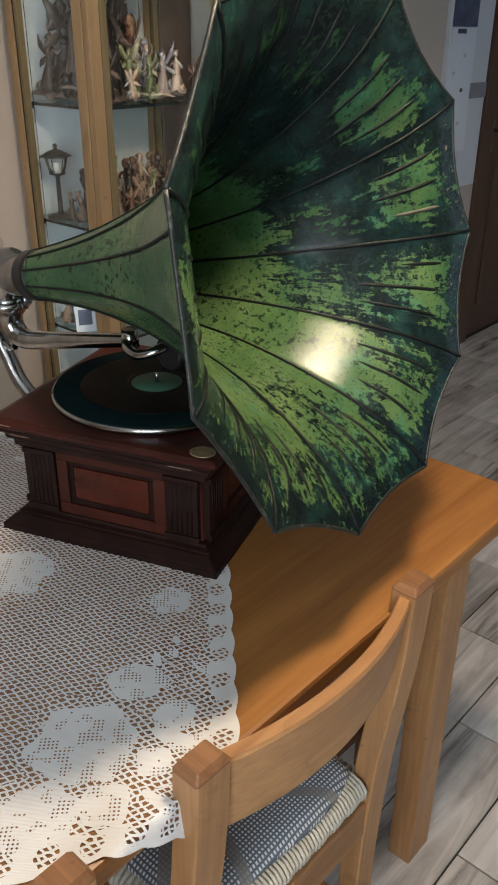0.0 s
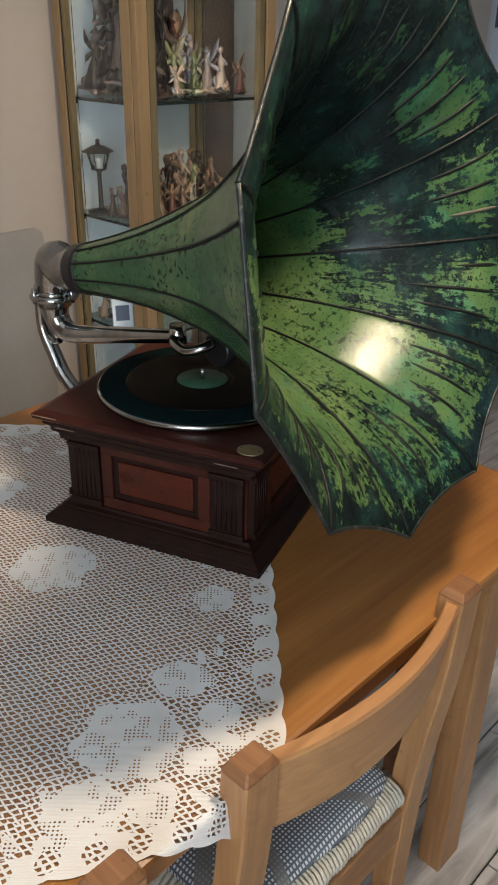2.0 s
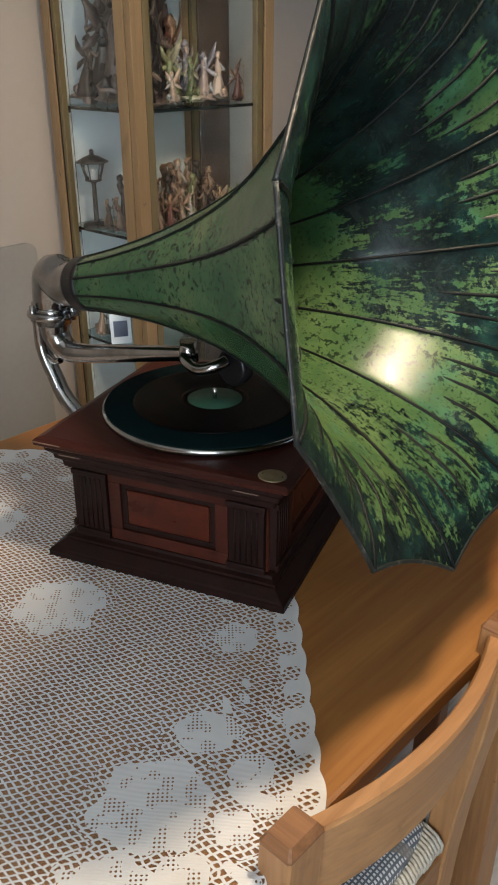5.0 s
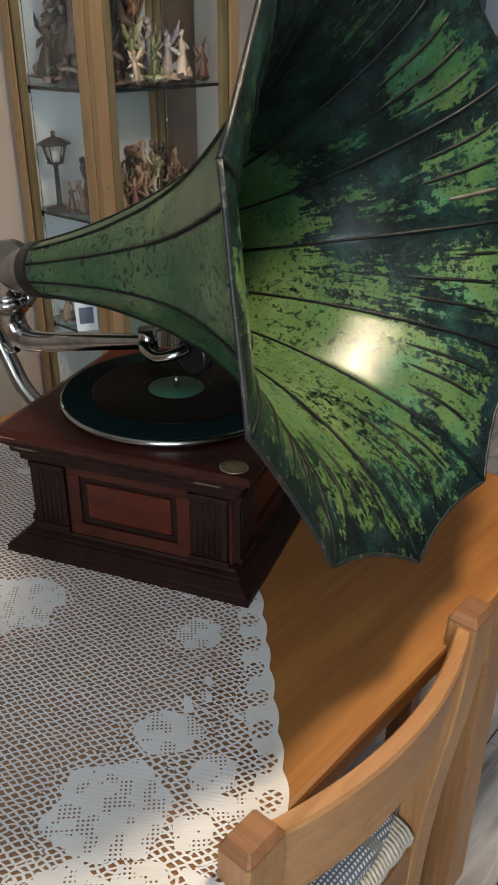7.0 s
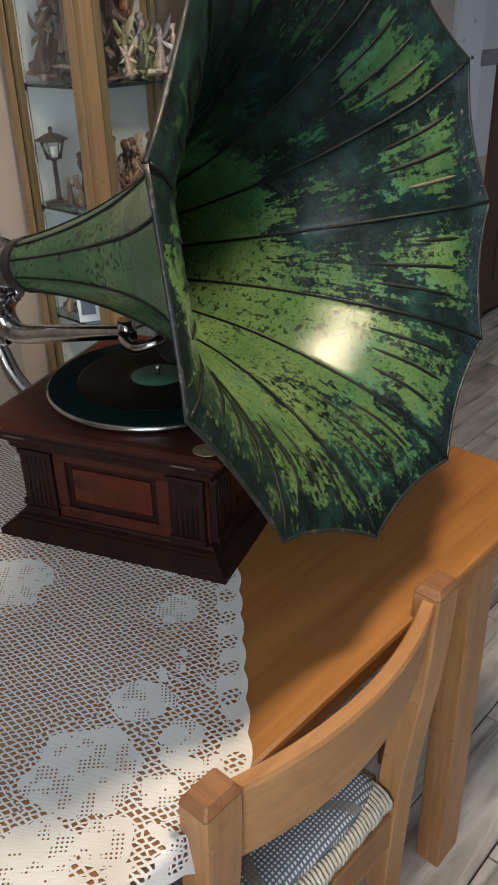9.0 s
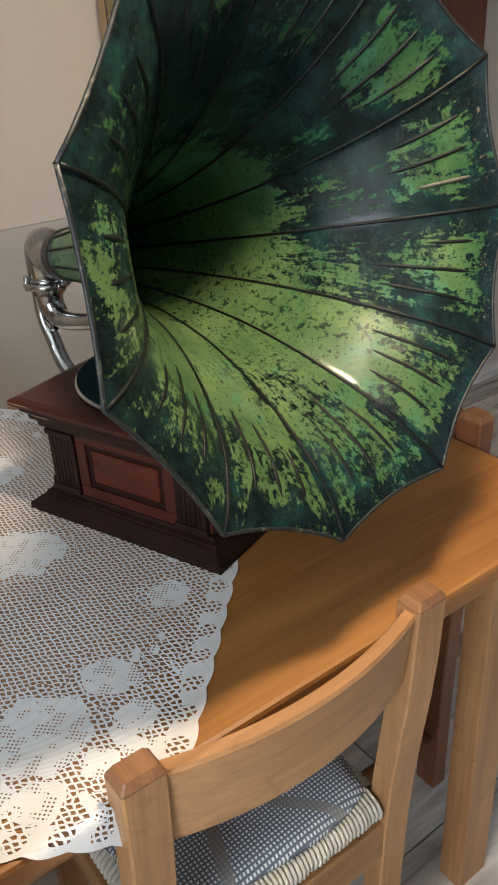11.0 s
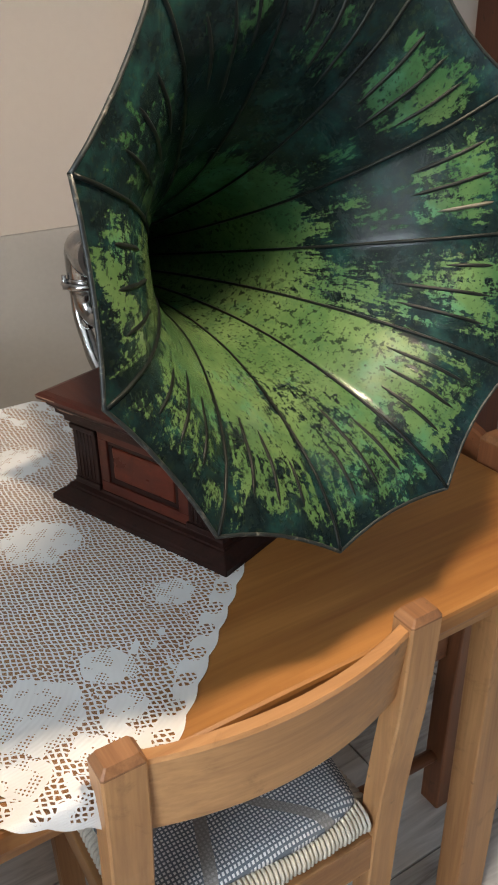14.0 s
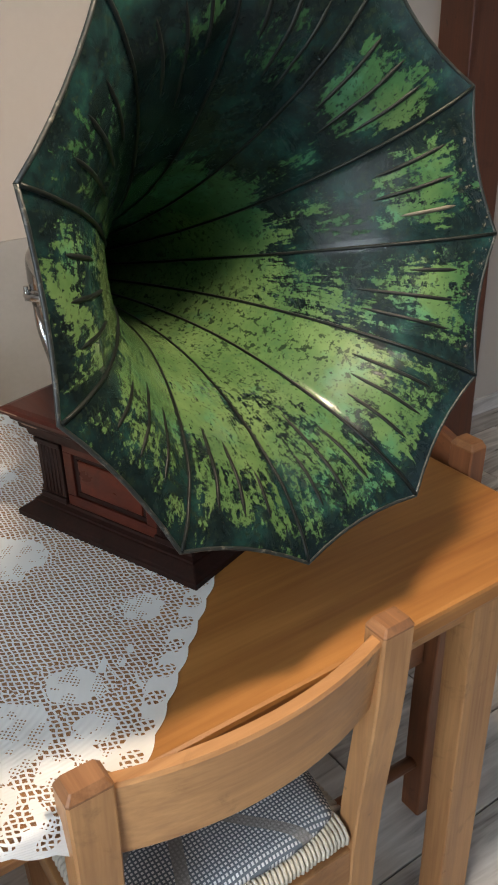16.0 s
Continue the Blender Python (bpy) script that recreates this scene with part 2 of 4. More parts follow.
    band = n.m("MAXIMUM", band, around)
    rim_band = n.m("LESS_THAN", n.m("MULTIPLY_ADD", n.noise(v, 26.0, 1), 0.03, dist), 0.050)
    hole_net = n.m("GREATER_THAN", mesh_, 0.150)
    part_fine = n.m("GREATER_THAN", n.noise(v, 48.0, 1), 0.54)
    hole_fine = n.m("MULTIPLY", n.m("GREATER_THAN", fine_, 0.85), part_fine)
    hole_big = n.m("GREATER_THAN", large, 0.175)
    hole_ros = n.m("MULTIPLY", n.m("GREATER_THAN", large, 0.20), n.m("LESS_THAN", ros, 0.0135))
    hole = n.m("ADD", n.m("MULTIPLY", hole_big, band), n.m("MULTIPLY", hole_net, n.m("SUBTRACT", 1.0, band)))
    hole = n.m("ADD", n.m("MULTIPLY", hole, n.m("SUBTRACT", 1.0, closed)), n.m("MULTIPLY", hole_fine, closed))
    hole = n.m("ADD", n.m("MULTIPLY", hole, n.m("SUBTRACT", 1.0, rim_band)), n.m("MULTIPLY", hole_ros, rim_band))
    hole = n.m("MULTIPLY", n.m("MINIMUM", hole, 1.0), n.step(dist, 0.04, 0.16, 0.96, 0.90))
    thread = n.node("TexWave", Vector=n.coords((1, 1, 1), (0, 0, radians(45)), uv="flat"), Scale=190.0, Distortion=1.5)
    n.bump(n.m("ADD", thread.outputs[1], n.m("MULTIPLY", mesh_, -0.4)), 0.22, 0.0010)
    n.set(n.ramp(n.noise(v, 6.0, 4), (0.3, (0.66, 0.65, 0.635)), (0.7, (0.78, 0.77, 0.755))), 0.9)
    clear = n.node("BsdfTransparent")
    mx = n.node("MixShader", Fac=hole)
    n.put(mx.inputs[1], n.bsdf.outputs[0])
    n.put(mx.inputs[2], clear.outputs[0])
    n.put(n.out.inputs[0], mx.outputs[0])
    return n.mat


def check_cloth(name):
    """Grey and white small woven check with darker crossing bands."""
    n = Nodes(name)
    v = n.coords(uv="flat")
    c = n.tree.nodes.new("ShaderNodeSeparateXYZ")
    n.put(c.inputs[0], v)
    x, y = c.outputs[0], c.outputs[1]
    a = n.m("COSINE", n.m("MULTIPLY", x, 2 * math.pi / 0.0066))
    b = n.m("COSINE", n.m("MULTIPLY", y, 2 * math.pi / 0.0066))
    chk = n.m("MINIMUM", n.step(a, -0.45, 0.05), n.step(b, -0.45, 0.05))
    d1 = n.m("ABSOLUTE", n.m("ADD", x, n.m("MULTIPLY_ADD", y, 0.9, 0.07)))
    d2 = n.m("ABSOLUTE", n.m("ADD", x, n.m("MULTIPLY_ADD", y, -1.1, -0.05)))
    d3 = n.m("ABSOLUTE", n.m("ADD", y, n.m("MULTIPLY_ADD", x, 0.35, 0.03)))
    star = n.m("MAXIMUM", n.m("MAXIMUM", n.m("LESS_THAN", d1, 0.017), n.m("LESS_THAN", d2, 0.013)), n.m("LESS_THAN", d3, 0.011))
    patch = n.step(n.noise(v, 9.0, 1, 0.3), 0.80, 0.83)
    tone = n.noise(v, 25.0, 3)
    col = n.mix(chk, (0.13, 0.15, 0.18), n.ramp(tone, (0.3, (0.72, 0.73, 0.75)), (0.7, (0.84, 0.84, 0.84))))
    col = n.mix(n.m("MULTIPLY", star, 0.86), col, (0.24, 0.225, 0.21))
    col = n.mix(n.m("MULTIPLY", patch, 0.85), col, (0.13, 0.12, 0.115))
    n.bump(n.m("ADD", chk, n.noise(v, 900.0, 2)), 0.5, 0.0012)
    return n.set(col, 0.92)


def plank_tile(name):
    """Grey-brown wood-look porcelain, each plank in its own tone."""
    n = Nodes(name)
    rnd = n.tree.nodes.new("ShaderNodeObjectInfo").outputs["Random"]
    isl = n.tree.nodes.new("ShaderNodeNewGeometry").outputs["Random Per Island"]
    key = n.m("ADD", rnd, isl)
    off = n.node("CombineXYZ", X=n.m("MULTIPLY", key, 7.0), Y=n.m("MULTIPLY", key, 13.0), Z=0.0)
    add = n.tree.nodes.new("ShaderNodeVectorMath")
    n.put(add.inputs[0], n.coords())
    n.put(add.inputs[1], off.outputs[0])
    s = n.node("Mapping", Vector=add.outputs[0])
    s.inputs["Scale"].default_value = (22, 2.0, 22)
    grain = n.noise(s.outputs[0], 1.0, 6, 0.62, 0.9)
    tone = n.noise(add.outputs[0], 3.2, 3)
    f = n.m("ADD", n.m("MULTIPLY", grain, 0.62), n.m("MULTIPLY", tone, 0.34))
    f = n.m("ADD", f, n.m("MULTIPLY_ADD", n.m("FRACT", key), 0.14, -0.06))
    col = n.ramp(f, (0.36, (0.23, 0.208, 0.190)), (0.5, (0.50, 0.465, 0.435)), (0.64, (0.72, 0.685, 0.65)))
    n.bump(grain, 0.12, 0.0008)
    return n.set(col, n.step(grain, 0.3, 0.7, 0.26, 0.42))


def metal(name, colour, rough=0.22, tarnish=0.5):
    n = Nodes(name)
    v = n.coords()
    big, fine = n.noise(v, 24.0, 4), n.noise(v, 260.0, 2)
    n.bump(fine, 0.06, 0.0005)
    return n.set(n.ramp(big, (0.3, shift(colour, 1 - tarnish * 0.5)), (0.65, colour)), n.step(big, 0.3, 0.7, rough * 1.6, rough * 0.8), 1.0)


def glass(name, tint=(0.93, 0.97, 0.96)):
    n = Nodes(name)
    n.bsdf.inputs["Transmission Weight"].default_value = 1.0
    n.bsdf.inputs["IOR"].default_value = 1.45
    return n.set(tint, 0.02)


def islands(name, *colours):
    """A glazed resin figure: each lump takes one of the tones."""
    n = Nodes(name)
    isl = n.tree.nodes.new("ShaderNodeNewGeometry").outputs["Random Per Island"]
    v = n.coords()
    f = n.m("ADD", isl, n.m("MULTIPLY_ADD", n.noise(v, 90.0, 3), 0.3, -0.15))
    stops = [((k + 0.5) / len(colours), c) for k, c in enumerate(colours)]
    n.bump(n.noise(v, 160.0, 3), 0.4, 0.002)
    return n.set(n.ramp(f, *stops), 0.42)


OAK_D, OAK_L = (0.27, 0.120, 0.046), (0.53, 0.285, 0.119)
oak_x, oak_y, oak_z = (wood("oak_" + a, OAK_D, OAK_L, k) for k, a in enumerate("xyz"))
table_top_wood = wood("table_top_oak", (0.215, 0.080, 0.021), (0.385, 0.175, 0.049), 1, 0.33, 0.8, False)
table_top_wood.node_tree.nodes["Principled BSDF"].inputs["Specular IOR Level"].default_value = 0.35
mahogany = wood("mahogany", (0.022, 0.0055, 0.004), (0.066, 0.015, 0.0085), 0, 0.30)
mahogany_red = wood("mahogany_panel", (0.036, 0.0075, 0.0045), (0.092, 0.019, 0.009), 0, 0.26)
mahogany_dark = wood("mahogany_dark", (0.007, 0.003, 0.0025), (0.022, 0.007, 0.0045), 2, 0.46)
mahogany_dark.node_tree.nodes["Principled BSDF"].inputs["Specular IOR Level"].default_value = 0.18
for m_ in (mahogany, mahogany_red):
    m_.node_tree.nodes["Principled BSDF"].inputs["Specular IOR Level"].default_value = 0.22
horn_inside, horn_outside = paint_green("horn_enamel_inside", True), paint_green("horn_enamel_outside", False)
seam_dark = plain("seam_enamel", (0.007, 0.009, 0.008), 0.42, 0.0, 0.4)
seam_dark.node_tree.nodes["Principled BSDF"].inputs["Specular IOR Level"].default_value = 0.14
rim_tin = Nodes("rim_tin")
v_ = rim_tin.coords()
rim_wear = rim_tin.step(rim_tin.noise(v_, 75.0, 6, 0.75), 0.54, 0.68)
rim_tin = rim_tin.set(rim_tin.mix(rim_wear, (0.008, 0.011, 0.010), (0.11, 0.105, 0.085)), 0.5)
seam_worn = plain("seam_worn", (0.055, 0.050, 0.034), 0.5, 0.0, 0.6, 60)
chrome = metal("nickel", (0.46, 0.455, 0.45), 0.14, 0.9)
brass = metal("brass", (0.50, 0.42, 0.26), 0.42)
black_shellac = plain("shellac", (0.004, 0.0035, 0.0035), 0.22, 0.0, 0.3)
black_shellac.node_tree.nodes["Principled BSDF"].inputs["Specular IOR Level"].default_value = 0.06
felt = plain("green_felt", (0.002, 0.009, 0.010), 0.95, 0.0, 0.3, 60)
felt.node_tree.nodes["Principled BSDF"].inputs["Specular IOR Level"].default_value = 0.06
label_green = plain("record_label_paper", (0.016, 0.075, 0.042), 0.6)
rubber = plain("dark_metal", (0.02, 0.02, 0.022), 0.4, 0.6)
wall_paint = plain("wall_paint", (0.415, 0.360, 0.310), 0.75, 0.0, 0.03, 3.0, 0.1)
panel_paint = plain("wall_panel_laminate", (0.31, 0.285, 0.255), 0.55, 0.0, 0.07, 5.0, 0.1)
ceiling_paint = plain("ceiling_paint", (0.78, 0.76, 0.72), 0.85, 0.0, 0.03, 3.0)
tile = plank_tile("plank_tile")
grout = plain("grout", (0.035, 0.032, 0.030), 0.9)
rush = plain("rush", (0.58, 0.535, 0.45), 0.8, 0.0, 0.4, 40, 0.5)
cushion_cloth = check_cloth("checked_cotton")
gold_wood = wood("gold_wood", (0.20, 0.125, 0.060), (0.31, 0.205, 0.105), 2, 0.3)
door_wood = wood("walnut_door", (0.050, 0.026, 0.016), (0.10, 0.052, 0.030), 2, 0.42)
clear_glass = glass("cabinet_glass")
shelf_glass = glass("shelf_glass", (0.55, 0.72, 0.68))
back_white = plain("cabinet_back", (0.44, 0.49, 0.51), 0.4, 0.0, 0.06)
white_board = plain("white_board", (0.50, 0.53, 0.57), 0.45, 0.0, 0.05)
paper = plain("paper", (0.58, 0.61, 0.66), 0.8, 0.0, 0.04)
ink = plain("print_ink", (0.06, 0.065, 0.09), 0.8)
ink_light = plain("print_grey", (0.42, 0.44, 0.48), 0.8)
photo = plain("photo_print", (0.05, 0.07, 0.13), 0.4, 0.0, 0.8, 18)
lamp_white = plain("lamp_white", (0.8, 0.79, 0.76), 0.4)


# ---- mesh helpers ----
def part(name, bm, material, parent, label=""):
    """Links a bmesh as one mesh object under a thing or a part."""
    me = bpy.data.meshes.new(name)
    bm.normal_update()
    bm.to_mesh(me)
    bm.free()
    for m_ in material if isinstance(material, (list, tuple)) else (material,):
        me.materials.append(m_)
    ob = new(name, me)
    ob.parent = parent
    if label:
        ob["label"] = label
    return ob


def thing(name, at, label, category, group="", kind=""):
    ob = new(name)
    ob.empty_display_size = 0.05
    ob.location = at
    return tagged(ob, label, category, group, kind)


def box(bm, x0, x1, y0, y1, z0, z1, bevel=0.0, m=None):
    vs = [bm.verts.new((x, y, z)) for x in (x0, x1) for y in (y0, y1) for z in (z0, z1)]
    fs = [bm.faces.new([vs[i] for i in f]) for f in ((0, 1, 3, 2), (4, 6, 7, 5), (0, 4, 5, 1), (2, 3, 7, 6), (0, 2, 6, 4), (1, 5, 7, 3))]
    if bevel:
        edges = list({e for f in fs for e in f.edges})
        r = bmesh.ops.bevel(bm, geom=edges, offset=bevel, segments=2, affect="EDGES", profile=0.6)
        vs = list({v for f in r["faces"] for v in f.verts} | {v for v in vs if v.is_valid})
    if m is not None:
        bmesh.ops.transform(bm, matrix=m, verts=[v for v in vs if v.is_valid])
    return bm


def B(x0, x1, y0, y1, z0, z1, bevel=0.002, m=None):
    return box(bmesh.new(), x0, x1, y0, y1, z0, z1, bevel, m)


def rings(bm, loops, closed=True, cap=True, smooth=True):
    """Skins a list of rings of points."""
    made = [[bm.verts.new(p) for p in ring] for ring in loops]
    k = len(made[0])
    for a, b in zip(made, made[1:]):
        for i in range(k if closed else k - 1):
            f = bm.faces.new((a[i], a[(i + 1) % k], b[(i + 1) % k], b[i]))
            f.smooth = smooth
    if cap and closed:
        bm.faces.new(list(reversed(made[0])))
        bm.faces.new(made[-1])
    return made


def tube(bm, pts, radius, sides=12, squash=1.0):
    """A round bar through the points; radius is one number or one a point."""
    pts = [Vector(p) for p in pts]
    rad = radius if isinstance(radius, (list, tuple)) else [radius] * len(pts)
    up = Vector((0, 0, 1)) if abs((pts[-1] - pts[0]).normalized().z) < 0.9 else Vector((0, 1, 0))
    loops, side = [], None
    for i, p in enumerate(pts):
        d = (pts[min(i + 1, len(pts) - 1)] - pts[max(i - 1, 0)]).normalized()
        side = (d.cross(up) if side is None else side - d * side.dot(d)).normalized()
        nrm = side.cross(d)
        loops.append([p + (side * math.cos(a) * squash + nrm * math.sin(a)) * rad[i] for a in (2 * math.pi * k / sides for k in range(sides))])
    rings(bm, loops)
    bmesh.ops.recalc_face_normals(bm, faces=bm.faces)
    return bm


def spline(pts, n=8):
    """Points of a smooth curve through the given ones."""
    pts = [Vector(p) for p in pts]
    out = []
    for i in range(len(pts) - 1):
        p0, p1, p2, p3 = pts[max(i - 1, 0)], pts[i], pts[i + 1], pts[min(i + 2, len(pts) - 1)]
        for k in range(n):
            t = k / n
            out.append(0.5 * (2 * p1 + (p2 - p0) * t + (2 * p0 - 5 * p1 + 4 * p2 - p3) * t * t + (3 * p1 - p0 - 3 * p2 + p3) * t ** 3))
    return out + [pts[-1]]


def lathe(bm, profile, sides=32, at=(0, 0, 0)):
    loops = [[(at[0] + r * math.cos(a), at[1] + r * math.sin(a), at[2] + z) for a in (2 * math.pi * k / sides for k in range(sides))] for r, z in profile]
    rings(bm, loops)
    bmesh.ops.recalc_face_normals(bm, faces=bm.faces)
    return bm


def blob(bm, at, size, seed=0, rough=0.25, m=None):
    """An uneven small lump."""
    r = bmesh.ops.create_icosphere(bm, subdivisions=2, radius=1.0)
    for v in r["verts"]:
        q = v.co + Vector((seed * 3.1, seed * 1.7, seed))
        k = 1 + rough * (noise.noise(q * 1.7) + 0.6 * noise.noise(q * 4.3))
        v.co = Vector((v.co.x * size[0] * k, v.co.y * size[1] * k, v.co.z * size[2] * k))
        if m is not None:
            v.co = m @ v.co
        v.co += Vector(at)
    for f in bm.faces:
        f.smooth = True
    return bm


# ---- room ----


def structure(name, bm, material, label, category):
    ob = part(name, bm, material, None)
    return tagged(ob, label, category, kind="structure")


floor = structure("floor", B(WALL_X - 0.2, X1 + 0.2, Y0 - 0.2, Y1 + 0.2, FLOOR - 0.12, FLOOR - 0.008, 0), grout, "floor of grey-brown wood-look plank tiles", "floor")
structure("ceiling", B(WALL_X - 0.2, X1 + 0.2, Y0 - 0.2, Y1 + 0.2, ZC, ZC + 0.12, 0), ceiling_paint, "plain white painted ceiling", "ceiling")
DOOR_Y = (4.32, 5.16)
bm = bmesh.new()
box(bm, WALL_X - 0.15, WALL_X, Y0, DOOR_Y[0], FLOOR - 0.05, ZC)
box(bm, WALL_X - 0.15, WALL_X, DOOR_Y[1], Y1, FLOOR - 0.05, ZC)
box(bm, WALL_X - 0.15, WALL_X, DOOR_Y[0], DOOR_Y[1], 2.245, ZC)
structure("wall_west", bm, wall_paint, "cream painted plaster wall behind the table", "wall")
bm = bmesh.new()
box(bm, X1, X1 + 0.2, Y0, 2.55, FLOOR - 0.05, ZC)
box(bm, X1, X1 + 0.2, 4.05, Y1, FLOOR - 0.05, ZC)
box(bm, X1, X1 + 0.2, 2.55, 4.05, 2.275, ZC)
structure("wall_east", bm, wall_paint, "cream painted plaster wall with an added glazed door", "wall")
WIN = (0.20, 1.50, 0.45, 2.50)
bm = bmesh.new()
box(bm, WALL_X - 0.15, WIN[0], Y0 - 0.2, Y0, FLOOR - 0.05, ZC)
box(bm, WIN[1], X1 + 0.2, Y0 - 0.2, Y0, FLOOR - 0.05, ZC)
box(bm, WIN[0], WIN[1], Y0 - 0.2, Y0, FLOOR - 0.05, WIN[2])
box(bm, WIN[0], WIN[1], Y0 - 0.2, Y0, WIN[3], ZC)
structure("wall_south", bm, wall_paint, "cream painted plaster wall with a window", "wall")
structure("wall_north", B(WALL_X - 0.15, X1 + 0.2, Y1, Y1 + 0.15, FLOOR - 0.05, ZC, 0), wall_paint, "cream painted plaster wall at the end of the room", "wall")
for a, b in ((Y0, 2.66), (2.92, DOOR_Y[0] - 0.09)):
    structure("baseboard", B(WALL_X, WALL_X + 0.012, a, b, FLOOR + 0.001, FLOOR + 0.080, 0.003), tile, "tile skirting along the wall", "baseboard")

# laminate panel that guards the wall behind the table
bm = bmesh.new()
y_end, z_top, rr = 1.37, 0.988, 0.03
outline = [(Y0 + 0.3, 0.10), (y_end, 0.10)] + [(y_end - rr + rr * math.cos(a), z_top - rr + rr * math.sin(a)) for a in (radians(k) for k in range(0, 91, 15))] + [(Y0 + 0.3, z_top)]
rings(bm, [[(x, y, z) for y, z in outline] for x in (WALL_X, WALL_X + 0.012)], smooth=False)
bmesh.ops.recalc_face_normals(bm, faces=bm.faces)
structure("wall_panel", bm, panel_paint, "grey-beige laminate panel with a rounded corner on the wall", "wall panel")

# wooden post and door of the far passage
structure("trim_post", B(WALL_X, WALL_X + 0.15, 2.68, 2.90, FLOOR, 2.3, 0.006), wood("post_wood", (0.065, 0.022, 0.011), (0.12, 0.042, 0.020), 2, 0.4), "dark reddish-brown wooden door post on the wall", "post")
structure("trim_board", B(WALL_X, WALL_X + 0.025, 2.0, 2.135, FLOOR, 2.25, 0.004), door_wood, "dark brown wooden door trim on the wall beside the cabinet", "trim")
door = thing("door_1", (WALL_X, DOOR_Y[0], FLOOR), "closed dark walnut door with a lever handle", "door", kind="structure")
w = DOOR_Y[1] - DOOR_Y[0]
leaf = part("door_leaf", B(-0.06, -0.02, 0.04, w - 0.04, 0.005, 2.33, 0.003), door_wood, door)
for z0, z1 in ((0.18, 1.00), (1.26, 2.15)):
    part("door_panel", B(-0.022, -0.010, 0.18, w - 0.18, z0, z1, 0.008), door_wood, leaf)
for y0, y1, z0, z1 in ((-0.08, 0.04, 0, 2.43), (w - 0.04, w + 0.08, 0, 2.43), (0.04, w - 0.04, 2.33, 2.43)):
    part("door_frame", B(-0.15, 0.02, y0, y1, z0, z1, 0.004), door_wood, door)
bm = bmesh.new()
tube(bm, [(-0.02, 0.10, 1.170), (0.03, 0.10, 1.170), (0.04, 0.11, 1.170), (0.04, 0.21, 1.170)], 0.009)
part("door_handle", bm, chrome, door, "small bright lever handle")
part("lock_plate", B(-0.021, -0.016, 0.08, 0.12, 1.055, 1.225, 0.001), chrome, door)

# white board with the calendar
board = thing("notice_board", (WALL_X, 3.785, 0.80), "tall white board hung on the passage wall", "board")
part("board_panel", B(0.0, 0.03, 0.0, 0.40, 0.0, 1.2, 0.004), white_board, board)
part("clip", B(0.030, 0.036, 0.23, 0.40, 0.42, 0.49, 0.002), plain("clip_grey", (0.20, 0.20, 0.23), 0.5), board, "grey metal strip")
calendar = thing("calendar", (WALL_X + 0.031, 3.790, 0.98), "long white wall calendar with a dark photograph above", "calendar")
part("sheet", B(0.0, 0.003, 0.0, 0.23, 0.0, 0.55, 0), paper, calendar)
part("picture", B(0.0, 0.003, 0.0, 0.23, 0.553, 0.80, 0), photo, calendar, "dark blue printed photograph")
for k in range(6):
    part("printed_bar", B(0.0032, 0.0040, 0.035 + 0.09 * (k % 2), 0.06 + 0.09 * (k % 2), 0.05 + 0.075 * k, 0.066 + 0.075 * k, 0), ink_light if k % 3 else ink, calendar)
part("printed_bar", B(0.0032, 0.0040, 0.05, 0.13, 0.525, 0.545, 0), ink, calendar)

# pendant lamp above the table and the window behind the camera
DROP = LAMP[2] + 0.004 - ZC
lamp = thing("pendant_lamp", (LAMP[0], LAMP[1], ZC), "white metal dish pendant lamp hanging from the ceiling", "lamp")
part("canopy", lathe(bmesh.new(), [(0.0, 0.0), (0.06, 0.0), (0.05, -0.025), (0.0, -0.03)], 24), lamp_white, lamp)
part("stem", tube(bmesh.new(), [(0, 0, -0.02), (0, 0, DROP + 0.08)], 0.006), chrome, lamp)
bm = bmesh.new()
prof = [(0.03, 0.086), (0.08, 0.071), (0.13, 0.036), (0.15, 0.001), (0.148, 0.0), (0.127, 0.033), (0.078, 0.066), (0.03, 0.080)]
rings(bm, [[(r_ * math.cos(a), r_ * math.sin(a), DROP + z) for a in (2 * math.pi * k / 32 for k in range(32))] for r_, z in prof], cap=False)
part("shade", bm, lamp_white, lamp, "white metal dish shade")
window = thing("window_1", ((WIN[0] + WIN[1]) / 2, Y0, WIN[2]), "white framed window with daylight behind", "window", kind="structure")
ww, wh = WIN[1] - WIN[0], WIN[3] - WIN[2]
for x0, x1, z0, z1 in ((-ww / 2, -ww / 2 + 0.06, 0, wh), (ww / 2 - 0.06, ww / 2, 0, wh), (-0.03, 0.03, 0.06, wh - 0.06), (-ww / 2 + 0.06, ww / 2 - 0.06, 0, 0.06), (-ww / 2 + 0.06, ww / 2 - 0.06, wh - 0.06, wh)):
    part("window_frame", B(x0, x1, -0.14, -0.08, z0, z1, 0.003), lamp_white, window)
for x0, x1 in ((-ww / 2 + 0.06, -0.03), (0.03, ww / 2 - 0.06)):
    part("pane", B(x0, x1, -0.113, -0.107, 0.06, wh - 0.06, 0), clear_glass, window).visible_shadow = False

# unseen door, added to give the hall fill an opening
glazed = thing("door_2", (X1, 3.3, FLOOR), "unseen white framed glazed double door, added round the hall fill light", "door", kind="structure")
for y0, y1, z0, z1 in ((-0.75, -0.67, 0, 2.4), (0.67, 0.75, 0, 2.4), (-0.04, 0.04, 0.1, 2.32), (-0.67, 0.67, 0, 0.1), (-0.67, 0.67, 2.32, 2.4)):
    part("door_frame", B(0.08, 0.14, y0, y1, z0, z1, 0.003), lamp_white, glazed)
